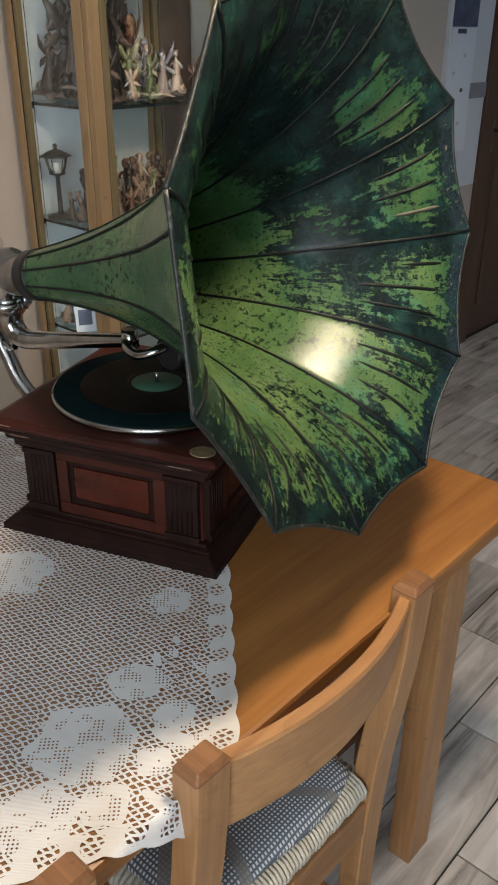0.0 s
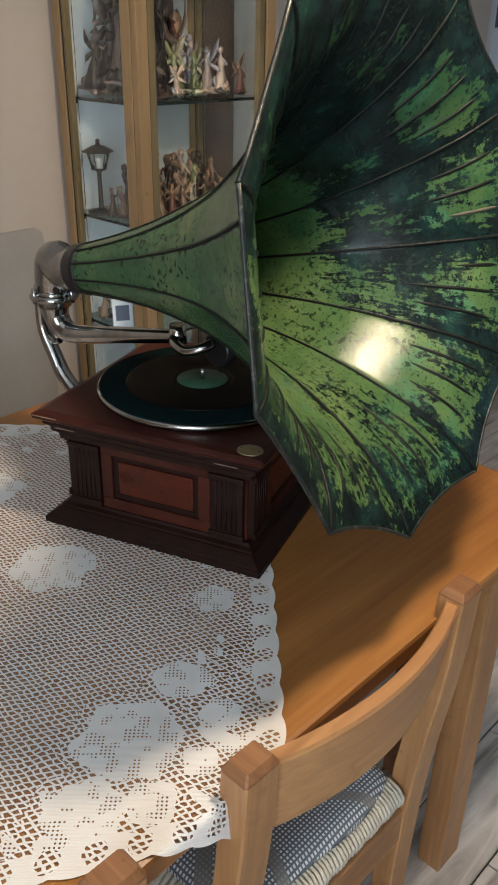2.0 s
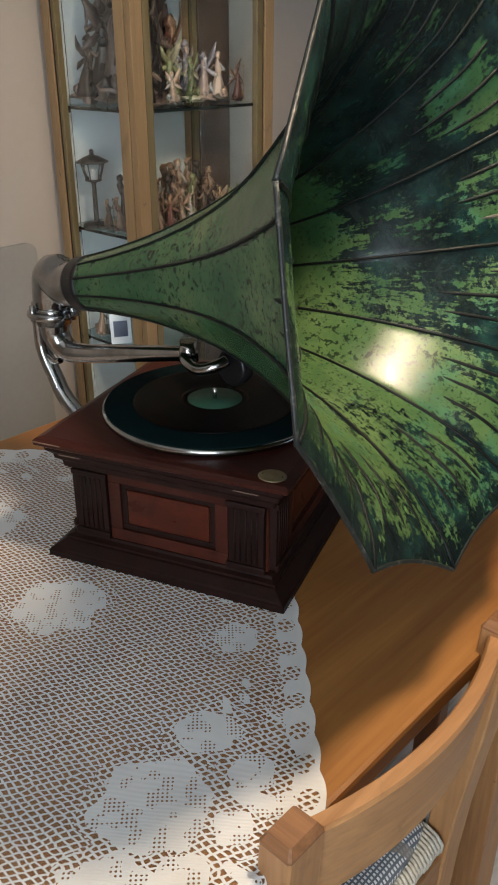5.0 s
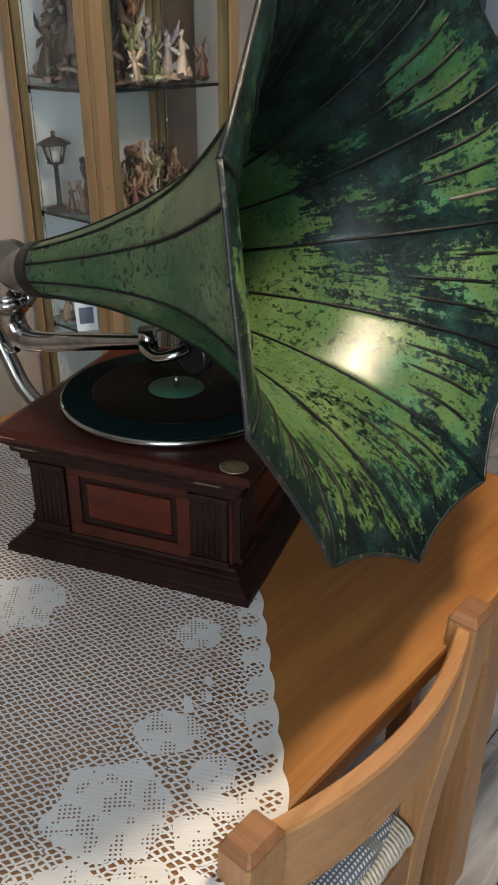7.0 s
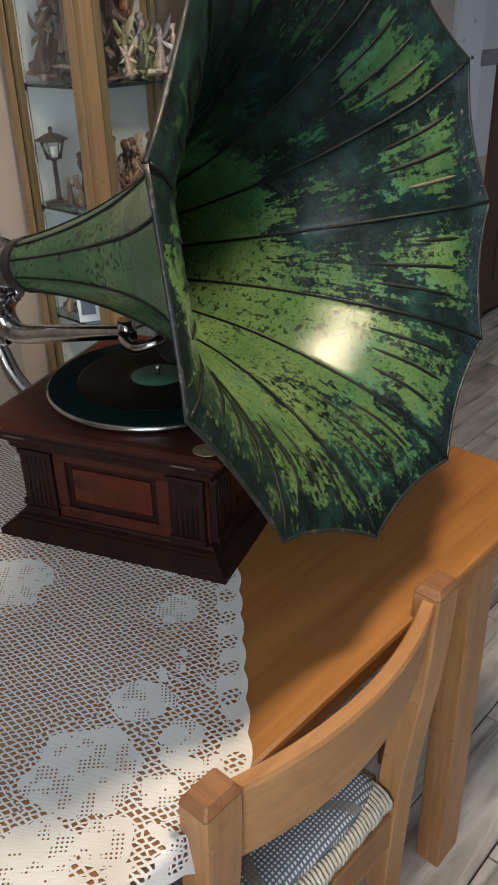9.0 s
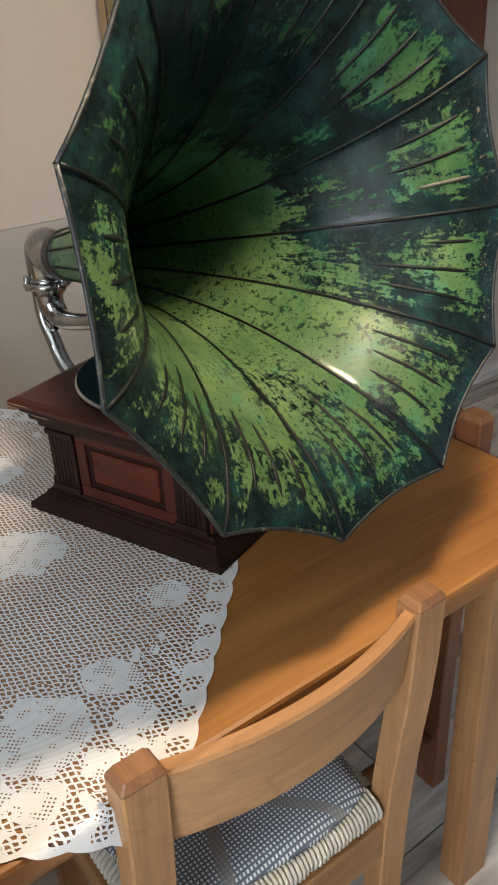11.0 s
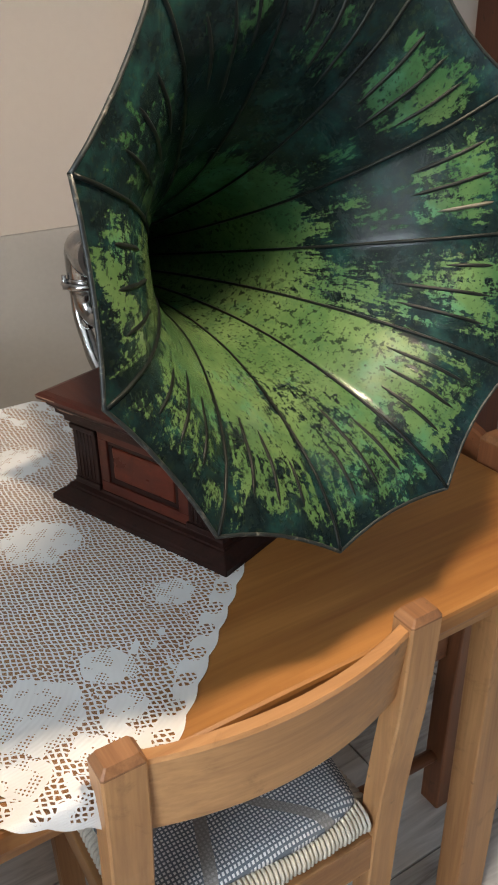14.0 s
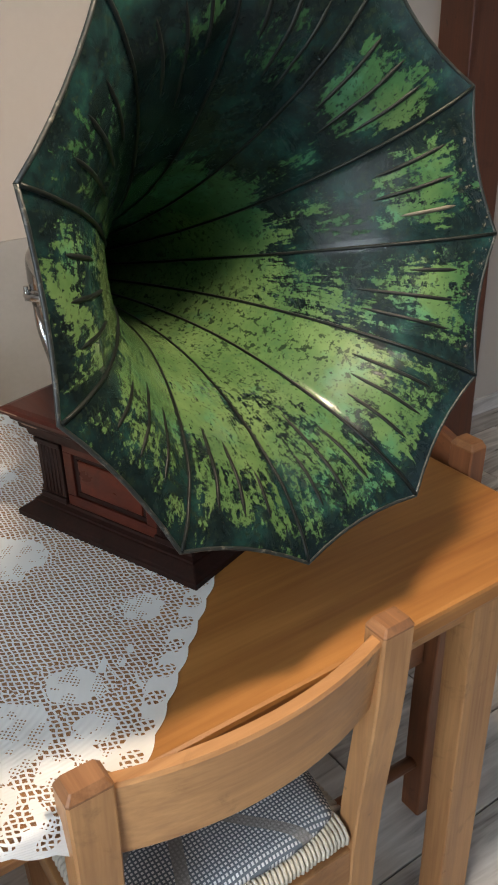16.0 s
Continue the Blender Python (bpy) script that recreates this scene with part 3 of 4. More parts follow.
for y0, y1 in ((-0.67, -0.04), (0.04, 0.67)):
    part("pane", B(0.107, 0.113, y0, y1, 0.1, 2.32, 0), clear_glass, glazed).visible_shadow = False

# ---- table ----
TX0, TX1, TY0, TY1 = -1.44, -0.412, -0.46, 1.392
table = thing("dining_table", ((TX0 + TX1) / 2, (TY0 + TY1) / 2, FLOOR), "honey-coloured oak dining table with square legs", "table")
hx, hy, TH = (TX1 - TX0) / 2, (TY1 - TY0) / 2, TABLE_Z - FLOOR
part("tabletop", B(-hx, hx, -hy, hy, TH - 0.036, TH, 0.007), table_top_wood, table)
LX, LY, LW, LD = hx - 0.075, hy - 0.147, 0.0405, 0.027
for sx in (-1, 1):
    part("apron", B(sx * LX - 0.011, sx * LX + 0.011, -LY + LW, LY - LW, TH - 0.125, TH - 0.037, 0.002), oak_y, table)
    for sy in (-1, 1):
        part("leg", B(sx * LX - LD, sx * LX + LD, sy * LY - LW, sy * LY + LW, 0.0, TH - 0.037, 0.004), oak_z, table)
for sy in (-1, 1):
    part("apron", B(-LX + LD, LX - LD, sy * LY - 0.011, sy * LY + 0.011, TH - 0.125, TH - 0.037, 0.002), oak_x, table)


def stand_on_floor(ob):
    """Puts a thing's origin on the floor and leaves its parts where they are."""
    for child in ob.children:
        child.location.z -= FLOOR
    ob.location.z = FLOOR


end_grain = wood("end_grain", (0.15, 0.062, 0.024), (0.30, 0.140, 0.058), 0, 0.5, 1.6)


# ---- chair: back towards +x, origin on the floor below the back's top ----
def dining_chair(at, label, wx_, wy_, wz_):
    c = thing("dining_chair", at, label, "chair", "chairs round the table")
    for sy in (-1, 1):
        bm = bmesh.new()
        wy, wx = 0.027, 0.020
        loops = []
        for z, x in ((FLOOR, -0.060), (0.05, -0.059), (0.20, -0.057), (0.34, -0.051), (0.44, -0.044), (0.53, -0.034), (0.62, -0.023), (0.70, -0.016), (0.800, -0.0115), (0.803, -0.0115)):
            b_ = 0.0028
            pr = [(-wx + b_, -wy), (wx - b_, -wy), (wx, -wy + b_), (wx, wy - b_), (wx - b_, wy), (-wx + b_, wy), (-wx, wy - b_), (-wx, -wy + b_)]
            loops.append([(x + px, sy * 0.215 + py, z) for px, py in pr])
        loops.append([(-0.011 + px * 0.72, sy * 0.215 + py * 0.74, 0.814) for px, py in pr])
        rings(bm, loops, smooth=False)
        bmesh.ops.recalc_face_normals(bm, faces=bm.faces)
        for f in bm.faces:
            f.material_index = 1 if min(v.co.z for v in f.verts) > 0.80 else 0
        part("back_post", bm, (wz_, end_grain), c)
        bm = bmesh.new()
        rings(bm, [[(-0.40 + px * 0.9, sy * 0.20 + py * 0.75, z) for px, py in pr] for z in (FLOOR, 0.41)], smooth=False)
        bmesh.ops.recalc_face_normals(bm, faces=bm.faces)
        part("front_leg", bm, wz_, c)
        part("stretcher", tube(bmesh.new(), [(-0.39, sy * 0.20, 0.02), (-0.065, sy * 0.21, 0.02)], 0.013, 10, 1.2), wx_, c)
        part("seat_rail", B(-0.39, -0.075, sy * 0.2 - 0.012, sy * 0.2 + 0.012, 0.310, 0.372, 0.003), wx_, c)
    part("stretcher", tube(bmesh.new(), [(-0.40, -0.19, 0.15), (-0.40, 0.19, 0.15)], 0.012, 10), wy_, c)
    for x in (-0.047, -0.40):
        part("seat_rail", B(x - 0.012, x + 0.012, -0.19, 0.19, 0.272, 0.354, 0.004), wy_, c)
    # bowed top rail
    bm = bmesh.new()
    loops = []
    for k in range(21):
        y = -0.192 + 0.384 * k / 20
        bow = 0.040 * (1 - (y / 0.20) ** 2) - 0.014
        rise = 0.006 * (1 - (y / 0.2) ** 2)
        ring = []
        for px, pz in ((-0.009, 0.668), (0.009, 0.668), (0.011, 0.672), (0.012, 0.789 + rise), (0.009, 0.795 + rise), (-0.007, 0.795 + rise), (-0.010, 0.790 + rise), (-0.011, 0.672)):
            ring.append((bow + px - 0.11 * (0.79 - pz), y, pz))
        loops.append(ring)
    rings(bm, loops)
    bmesh.ops.recalc_face_normals(bm, faces=bm.faces)
    for f in bm.faces:
        f.smooth = False
    part("top_rail", bm, wy_, c)
    # woven rush seat: one strand next to the other over the rails
    part("seat", box(bmesh.new(), -0.395, -0.060, -0.176, 0.176, 0.378, 0.405, 0.008), rush, c)
    bm = tube(bmesh.new(), [(-0.115, 0, 0.409), (-0.062, 0.0006, 0.410), (-0.044, 0.0006, 0.404), (-0.034, 0, 0.393), (-0.035, 0, 0.379), (-0.045, 0, 0.370), (-0.065, 0, 0.372)], 0.0034, 6)
    first = part("rush_strand", bm, rush, c)
    first.location.y = -0.178
    for k in range(1, 47):
        ob = new("rush_strand", first.data)
        ob.location, ob.parent = (0.0010 * math.sin(k * 5.1), -0.178 + 0.356 * k / 46, 0.0006 * math.sin(k * 2.3)), c
    for sy in (-1, 1):
        bm = tube(bmesh.new(), [(0, sy * 0.12, 0.409), (0, sy * 0.180, 0.409), (0, sy * 0.198, 0.397), (0, sy * 0.200, 0.382), (0, sy * 0.190, 0.372)], 0.0050, 6)
        first = part("rush_strand", bm, rush, c)
        first.location.x = -0.384
        for k in range(1, 30):
            ob = new("rush_strand", first.data)
            ob.location, ob.parent = (-0.384 + 0.0105 * k, 0, 0), c
    stand_on_floor(c)
    return c


def seat_cushion(at, rz):
    """A thin quilted pad with soft, slightly wavy edges."""
    bm = bmesh.new()
    uv = bm.loops.layers.uv.new("flat")
    n_ = 30
    top, low = [], []
    for i in range(n_ + 1):
        for j in range(n_ + 1):
            a, b_ = i / n_ * 2 - 1, j / n_ * 2 - 1
            x, y = a * 0.172, b_ * 0.188
            x += 0.005 * math.sin(b_ * 4) - 0.010 * abs(b_) ** 6
            y += 0.005 * math.sin(a * 5) - 0.010 * b_ * abs(a) ** 6
            edge = max(abs(a), abs(b_))
            h = 0.020 * (1 - edge ** 8) ** 0.5 + 0.004 * noise.noise(Vector((a * 2.2, b_ * 2.2, 0.3)))
            top.append(bm.verts.new((x, y, 0.006 + max(h, 0))))
            low.append(bm.verts.new((x, y, 0.0)))
    k = n_ + 1
    for i in range(n_):
        for j in range(n_):
            q = (i * k + j, (i + 1) * k + j, (i + 1) * k + j + 1, i * k + j + 1)
            bm.faces.new([top[t] for t in q])
            bm.faces.new([low[t] for t in reversed(q)])
    rim_ = [i * k for i in range(n_)] + [n_ * k + j for j in range(n_)] + [i * k + n_ for i in range(n_, 0, -1)] + list(range(n_, 0, -1))
    for a, b_ in zip(rim_, rim_[1:] + rim_[:1]):
        bm.faces.new((low[a], low[b_], top[b_], top[a]))
    for f in bm.faces:
        f.smooth = True
        for l in f.loops:
            l[uv].uv = (l.vert.co.x, l.vert.co.y)
    ob = part("seat_cushion", bm, cushion_cloth, None)
    ob.matrix_world = pose(*at, 0, 0, rz)
    return tagged(ob, "thin grey and white checked seat cushion on a chair", "cushion", "seat cushions")


chair = dining_chair((-0.387, 0.74, 0), "oak dining chair with bowed back rail and rush seat", oak_x, oak_y, oak_z)
seat_cushion((-0.387 - 0.222, 0.74, 0.4145), 0)
copy_thing(chair, pose(-0.387, 0.125, FLOOR))
seat_cushion((-0.387 - 0.222, 0.125, 0.4145), 0)
red_x, red_y, red_z = (wood("red_oak_" + a, (0.13, 0.045, 0.018), (0.27, 0.105, 0.042), k) for k, a in enumerate("xyz"))
end_chair = dining_chair((-0.900, 1.43, 0), "darker reddish dining chair pushed in at the table's end", red_x, red_y, red_z)
end_chair.matrix_world = pose(-0.900, 1.43, FLOOR, 0, 0, 90)
seat_cushion((-0.900, 1.43 - 0.222, 0.4145), 90)

# ---- lace tablecloth, laid cornerwise ----
K, Q, W_, S_ = Vector((-0.337, 0.527)), Vector((-1.005, 1.195)), Vector((-1.68, 0.56)), Vector((-0.80, -0.27))


def drape(p):
    """Lays a flat point of the cloth on the table and over its edges."""
    x, y = p
    z = TABLE_Z + 0.0020 + 0.0010 * noise.noise(Vector((x * 7, y * 7, 0))) + 0.0006 * noise.noise(Vector((x * 40, y * 22, 3)))
    for edge, sgn in ((TX1, 1), (TX0, -1)):
        over = (x - edge) * sgn + 0.004
        if over > 0:
            r_ = 0.010
            a = min(over / r_, 1.45)
            x = edge - sgn * 0.004 + sgn * (r_ * math.sin(a) + max(0, over - 1.45 * r_) * 0.12)
            z = TABLE_Z + 0.003 - r_ * (1 - math.cos(a)) - max(0, over - 1.45 * r_) * 0.99
    return (x, y, z)


bm = bmesh.new()
uv_flat, uv_edge = bm.loops.layers.uv.new("flat"), bm.loops.layers.uv.new("edge")
N_ = 190
grid, flat, rims = {}, {}, {}
side_len = 0.95
for i in range(N_ + 1):
    for j in range(N_ + 1):
        u, v = i / N_, j / N_
        p = (K * (1 - u) + Q * u) * (1 - v) + (S_ * (1 - u) + W_ * u) * v
        du, dv = (Q - K).normalized(), (S_ - K).normalized()
        wave = lambda t: 0.0045 * abs(math.sin(math.pi * t * side_len / 0.052)) - 0.004
        for dist, out, along in ((v, -dv, u), (1 - v, dv, u), (u, -du, v), (1 - u, du, v)):
            fade = max(0.0, 1 - dist / 0.05)
            p = p + out * wave(along) * fade ** 2
        flat[i, j] = p
        rims[i, j] = min((u, v), (1 - u, v), (v, u), (1 - v, u))
        rims[i, j] = (rims[i, j][0] * side_len, rims[i, j][1] * side_len)
        grid[i, j] = bm.verts.new(drape(p))
for i in range(N_):
    for j in range(N_):
        q = ((i, j), (i + 1, j), (i + 1, j + 1), (i, j + 1))
        f = bm.faces.new([grid[k] for k in q])
        f.smooth = True
        for l, k in zip(f.loops, q):
            l[uv_flat].uv = flat[k]
            l[uv_edge].uv = rims[k]
bmesh.ops.recalc_face_normals(bm, faces=bm.faces)
flowers = [(-0.549, 0.481, 0.062, 6), (-0.580, 0.588, 0.034, 5), (-0.499, 0.580, 0.026, 5), (-0.668, 0.732, 0.030, 5), (-0.902, 0.612, 0.060, 6), (-0.468, 0.515, 0.022, 4), (-0.462, 0.440, 0.028, 4), (-0.504, 0.380, 0.045, 6), (-1.18, 0.66, 0.06, 6), (-0.70, 0.16, 0.06, 6), (-1.02, 0.36, 0.05, 5)]
tagged(part("lace_tablecloth", bm, lace("lace", flowers), None), "white lace tablecloth laid cornerwise on the oak table", "tablecloth")

# ---- gramophone ----
TURN_BOX = math.atan2(0.136, 0.366)
BOX_AT = Vector((-0.905, 0.928, TABLE_Z + 0.001))
gram = thing("gramophone", BOX_AT, "antique mahogany horn gramophone with a green painted horn", "gramophone")
RB = Matrix.Rotation(TURN_BOX, 4, "Z")


def square_profile(profile, m=RB):
    """A square moulding: half widths and heights, mitred at the corners."""
    bm = bmesh.new()
    rings(bm, [[(sx * r, sy * r, z) for sx, sy in ((-1, -1), (1, -1), (1, 1), (-1, 1))] for r, z in profile], smooth=False)
    bmesh.ops.recalc_face_normals(bm, faces=bm.faces)
    bmesh.ops.bevel(bm, geom=[e for e in bm.edges if abs((e.verts[0].co - e.verts[1].co).z) > 0.004], offset=0.0015, segments=1, affect="EDGES")
    bmesh.ops.transform(bm, matrix=m, verts=bm.verts)
    return bm


H_ = 0.195
part("plinth", square_profile([(H_, 0.0), (H_, 0.010), (H_ - 0.003, 0.012), (H_ - 0.005, 0.014), (H_ - 0.019, 0.024), (H_ - 0.022, 0.025), (H_ - 0.022, 0.029), (H_ - 0.029, 0.032), (H_ - 0.031, 0.036), (H_ - 0.034, 0.037)]), mahogany_dark, gram)
HB = H_ - 0.038
part("case", square_profile([(HB, 0.037), (HB, 0.150)]), mahogany, gram)
part("cornice", square_profile([(HB + 0.001, 0.150), (HB + 0.012, 0.151), (HB + 0.013, 0.160), (HB + 0.015, 0.162), (HB + 0.021, 0.166), (HB + 0.022, 0.174), (HB + 0.024, 0.176), (HB + 0.030, 0.181), (HB + 0.031, 0.188), (H_ - 0.004, 0.190)]), mahogany_dark, gram)
part("top_board", square_profile([(H_ - 0.003, 0.189), (H_ + 0.003, 0.193), (H_ + 0.004, 0.199), (H_ - 0.001, 0.203), (H_ - 0.010, 0.205)]), mahogany, gram)
ZT = 0.205
for k in range(4):
    face = RB @ Matrix.Rotation(k * math.pi / 2, 4, "Z")
    # pilasters with flutes, framed red panel
    for sx in (-1, 1):
        x0 = sx * (HB - 0.031)
        pil = part("pilaster", B(x0 - 0.027, x0 + 0.027, -HB - 0.010, -HB + 0.002, 0.038, 0.149, 0.0015, face), mahogany_dark, gram)
        for q in range(5):
            xf = x0 - 0.017 + 0.0085 * q
            part("flute", tube(bmesh.new(), [face @ Vector((xf, -HB - 0.0098, 0.052)), face @ Vector((xf, -HB - 0.0098, 0.138))], 0.0016, 8), mahogany_dark, pil)
        part("pilaster_base", B(x0 - 0.030, x0 + 0.030, -HB - 0.014, -HB - 0.009, 0.0375, 0.049, 0.002, face), mahogany_dark, pil)
        part("pilaster_cap", B(x0 - 0.030, x0 + 0.030, -HB - 0.014, -HB - 0.009, 0.140, 0.1495, 0.002, face), mahogany_dark, pil)
    pw = HB - 0.060
    part("panel", B(-pw + 0.030, pw - 0.030, -HB - 0.005, -HB + 0.001, 0.067, 0.126, 0.003, face), mahogany_red, gram, "red mahogany raised panel")
    for x0, x1, z0, z1 in ((-pw, pw, 0.0375, 0.057), (-pw, pw, 0.136, 0.1495), (-pw, -pw + 0.020, 0.057, 0.136), (pw - 0.020, pw, 0.057, 0.136)):
        part("panel_frame", B(x0, x1, -HB - 0.007, -HB + 0.001, z0, z1, 0.0015, face), mahogany, gram)
    for x0, x1, z0, z1 in ((-pw + 0.020, pw - 0.020, 0.057, 0.066), (-pw + 0.020, pw - 0.020, 0.127, 0.136), (-pw + 0.020, -pw + 0.029, 0.066, 0.127), (pw - 0.029, pw - 0.020, 0.066, 0.127)):
        part("panel_bead", B(x0, x1, -HB - 0.003, -HB + 0.001, z0, z1, 0.001, face), mahogany_dark, gram)

# bare scuffs on the cornice and the top board's edge
scuffed = plain("scuffed_wood", (0.20, 0.125, 0.085), 0.6, 0.0, 0.5, 120)
for x0, x1, r_, z in ((-0.168, -0.132, HB + 0.0222, 0.1735), (0.112, 0.150, HB + 0.0222, 0.1735), (-0.198, -0.150, H_ + 0.0036, 0.1985)):
    part("worn_edge", B(x0, x1, -r_ - 0.0007, -r_ + 0.001, z - 0.0009, z + 0.0009, 0.0004, RB), scuffed, gram)

# brass plate on the top board
bm = bmesh.new()
lathe(bm, [(0.0, 0.0), (0.0185, 0.0), (0.0185, 0.0012), (0.017, 0.0016), (0.0, 0.0017)], 28)
bmesh.ops.transform(bm, matrix=RB @ Matrix.Translation((0.168, -0.176, ZT)) @ Matrix.Diagonal((1.05, 0.92, 1, 1)), verts=bm.verts)
plate = part("name_plate", bm, brass, gram, "small oval brass plate")
for sx in (-1, 1):
    part("rivet", lathe(bmesh.new(), [(0.0, 0.0014), (0.0014, 0.0014), (0.0012, 0.0023), (0.0, 0.0025)], 8, RB @ Vector((0.168 + sx * 0.014, -0.176, ZT))), rubber, plate)

# turntable
spin = Vector((-0.900, 0.929, 0)) - Vector((BOX_AT.x, BOX_AT.y, 0))
platter = part("turntable", lathe(bmesh.new(), [(0.0, ZT + 0.001), (0.171, ZT + 0.001), (0.174, ZT + 0.003), (0.1745, ZT + 0.010), (0.172, ZT + 0.0125), (0.0, ZT + 0.0125)], 96, spin), chrome, gram, "nickel-rimmed turntable")
part("felt_mat", lathe(bmesh.new(), [(0.0, ZT + 0.012), (0.1705, ZT + 0.012), (0.1705, ZT + 0.014), (0.169, ZT + 0.0150), (0.0, ZT + 0.0150)], 96, spin), felt, platter, "dark green felt")
part("spindle", lathe(bmesh.new(), [(0.0, ZT + 0.014), (0.0033, ZT + 0.014), (0.0033, ZT + 0.032), (0.002, ZT + 0.034), (0.0, ZT + 0.0345)], 12, spin), chrome, platter)
disc = thing("record", BOX_AT + spin + Vector((0, 0, ZT + 0.0152)), "black shellac record with a green paper label on the turntable", "record")
prof = [(0.0, 0.0), (0.126, 0.0), (0.127, 0.001), (0.126, 0.002)]
for k in range(26):
    r_ = 0.122 - 0.0027 * k
    prof += [(r_ + 0.0007, 0.0021), (r_, 0.0018), (r_ - 0.0007, 0.0021)]
prof += [(0.048, 0.002), (0.0, 0.002)]
part("disc", lathe(bmesh.new(), prof, 72), black_shellac, disc)
part("label_disc", lathe(bmesh.new(), [(0.0, 0.0018), (0.0425, 0.0018), (0.0425, 0.0024), (0.0, 0.0024)], 48), label_green, disc, "green paper label")

# horn: profile of distance behind the rim plane and radius
HC = Vector((-0.4948, 0.8876, 1.2666)) - BOX_AT
HN = Vector((0.9777, 0.0728, 0.197)).normalized()
HV = (Vector((0, 0, 1)) - HN * HN.z).normalized()
HW = HN.cross(HV)
ANG = [69, 105, 139.5, 171, 203, 234, 266.5, 298, 330.7, 363.5, 396.3, 429]
OFF = [0.020, 0.010, 0.002, 0, 0, 0, 0, 0, 0, 0.004, 0.012, 0.020]      # how far each corner stands out of the rim's plane
RAD = [0.336, 0.332, 0.338, 0.345, 0.352, 0.337, 0.333, 0.345, 0.340, 0.336, 0.335, 0.336]
PROF = [(0.0, 0.336), (0.010, 0.3095), (0.024, 0.2865), (0.045, 0.2570), (0.08, 0.2240), (0.11, 0.2000), (0.16, 0.1655), (0.21, 0.1370), (0.25, 0.1180), (0.30, 0.0990), (0.35, 0.0840), (0.42, 0.0665), (0.50, 0.0520), (0.56, 0.0440), (0.606, 0.0390)]


def horn_point(k, f, row, lift=0.0):
    """Petal k, 0 to 1 across it, row along the profile; lift is inwards."""
    s, r = row
    g = s / PROF[-1][0]
    a0, a1 = radians(ANG[k]), radians(ANG[k + 1])
    scale0, scale1 = (1 + (RAD[q] / 0.336 - 1) * (1 - g) for q in (k, k + 1))
    p0 = (r * scale0 * math.cos(a0), r * scale0 * math.sin(a0))
    p1 = (r * scale1 * math.cos(a1), r * scale1 * math.sin(a1))
    x, y = p0[0] + (p1[0] - p0[0]) * f, p0[1] + (p1[1] - p0[1]) * f
    a = a0 + (a1 - a0) * f
    rc = r * (scale0 + (scale1 - scale0) * f)
    rnd = min(0.95, 0.04 + 1.2 * g)
    x, y = x + (rc * math.cos(a) - x) * rnd, y + (rc * math.sin(a) - y) * rnd
    rr_ = math.hypot(x, y)
    dip = 0.0095 * math.sin(math.pi * f) ** 0.8 * max(0, 1 - s / 0.07)
    q = (rr_ - lift - dip) / rr_
    s = s - (OFF[k] * (1 - f) + OFF[k + 1] * f) * max(0, 1 - s / 0.15)
    return HC - HN * (s + 0.006 * math.sin(math.pi * f) * max(0, 1 - s / 0.06) - lift * 0.5) + HV * x * q + HW * y * q


rows = []
for (s0, r0), (s1, r1), (s2, r2), (s3, r3) in zip([PROF[0]] + PROF, PROF, PROF[1:], PROF[2:] + [PROF[-1]]):
    for k in range(4):
        t = k / 4
        rows.append(tuple(0.5 * (2 * b_ + (c_ - a_) * t + (2 * a_ - 5 * b_ + 4 * c_ - d_) * t * t + (3 * b_ - a_ - 3 * c_ + d_) * t ** 3) for a_, b_, c_, d_ in ((s0, s1, s2, s3), (r0, r1, r2, r3))))
rows.append(PROF[-1])
arc = [0.0]
for a, b_ in zip(rows, rows[1:]):
    arc.append(arc[-1] + math.hypot(a[0] - b_[0], a[1] - b_[1]))
DIV = 10


def horn_skin(name, lift, material, flip):
    bm = bmesh.new()
    uv = bm.loops.layers.uv.new("petal")
    cols = [(k, i / DIV) for k in range(11) for i in range(DIV)]
    vs = [[bm.verts.new(horn_point(k, f, r, lift)) for k, f in cols] for r in rows]
    nc = len(cols)
    for i in range(len(rows) - 1):
        for j in range(nc):
            q = [(i, j), (i, j + 1), (i + 1, j + 1), (i + 1, j)]
            q = q[::-1] if flip else q
            face = bm.faces.new([vs[a][b_ % nc] for a, b_ in q])
            face.smooth = True
            for l, (a, b_) in zip(face.loops, q):
                l[uv].uv = (b_ / DIV, 1 - arc[a] / arc[-1])
    return part(name, bm, material, horn, "")


horn = part("horn", tube(bmesh.new(), [horn_point(k, i / 6, rows[0], 0.0008) for k in range(11) for i in range(6)] + [horn_point(0, 0, rows[0], 0.0008)], 0.0025, 8), rim_tin, gram, "large flared horn of eleven green enamelled tin petals")
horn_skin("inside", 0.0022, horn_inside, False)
horn_skin("outside", 0.0, horn_outside, True)
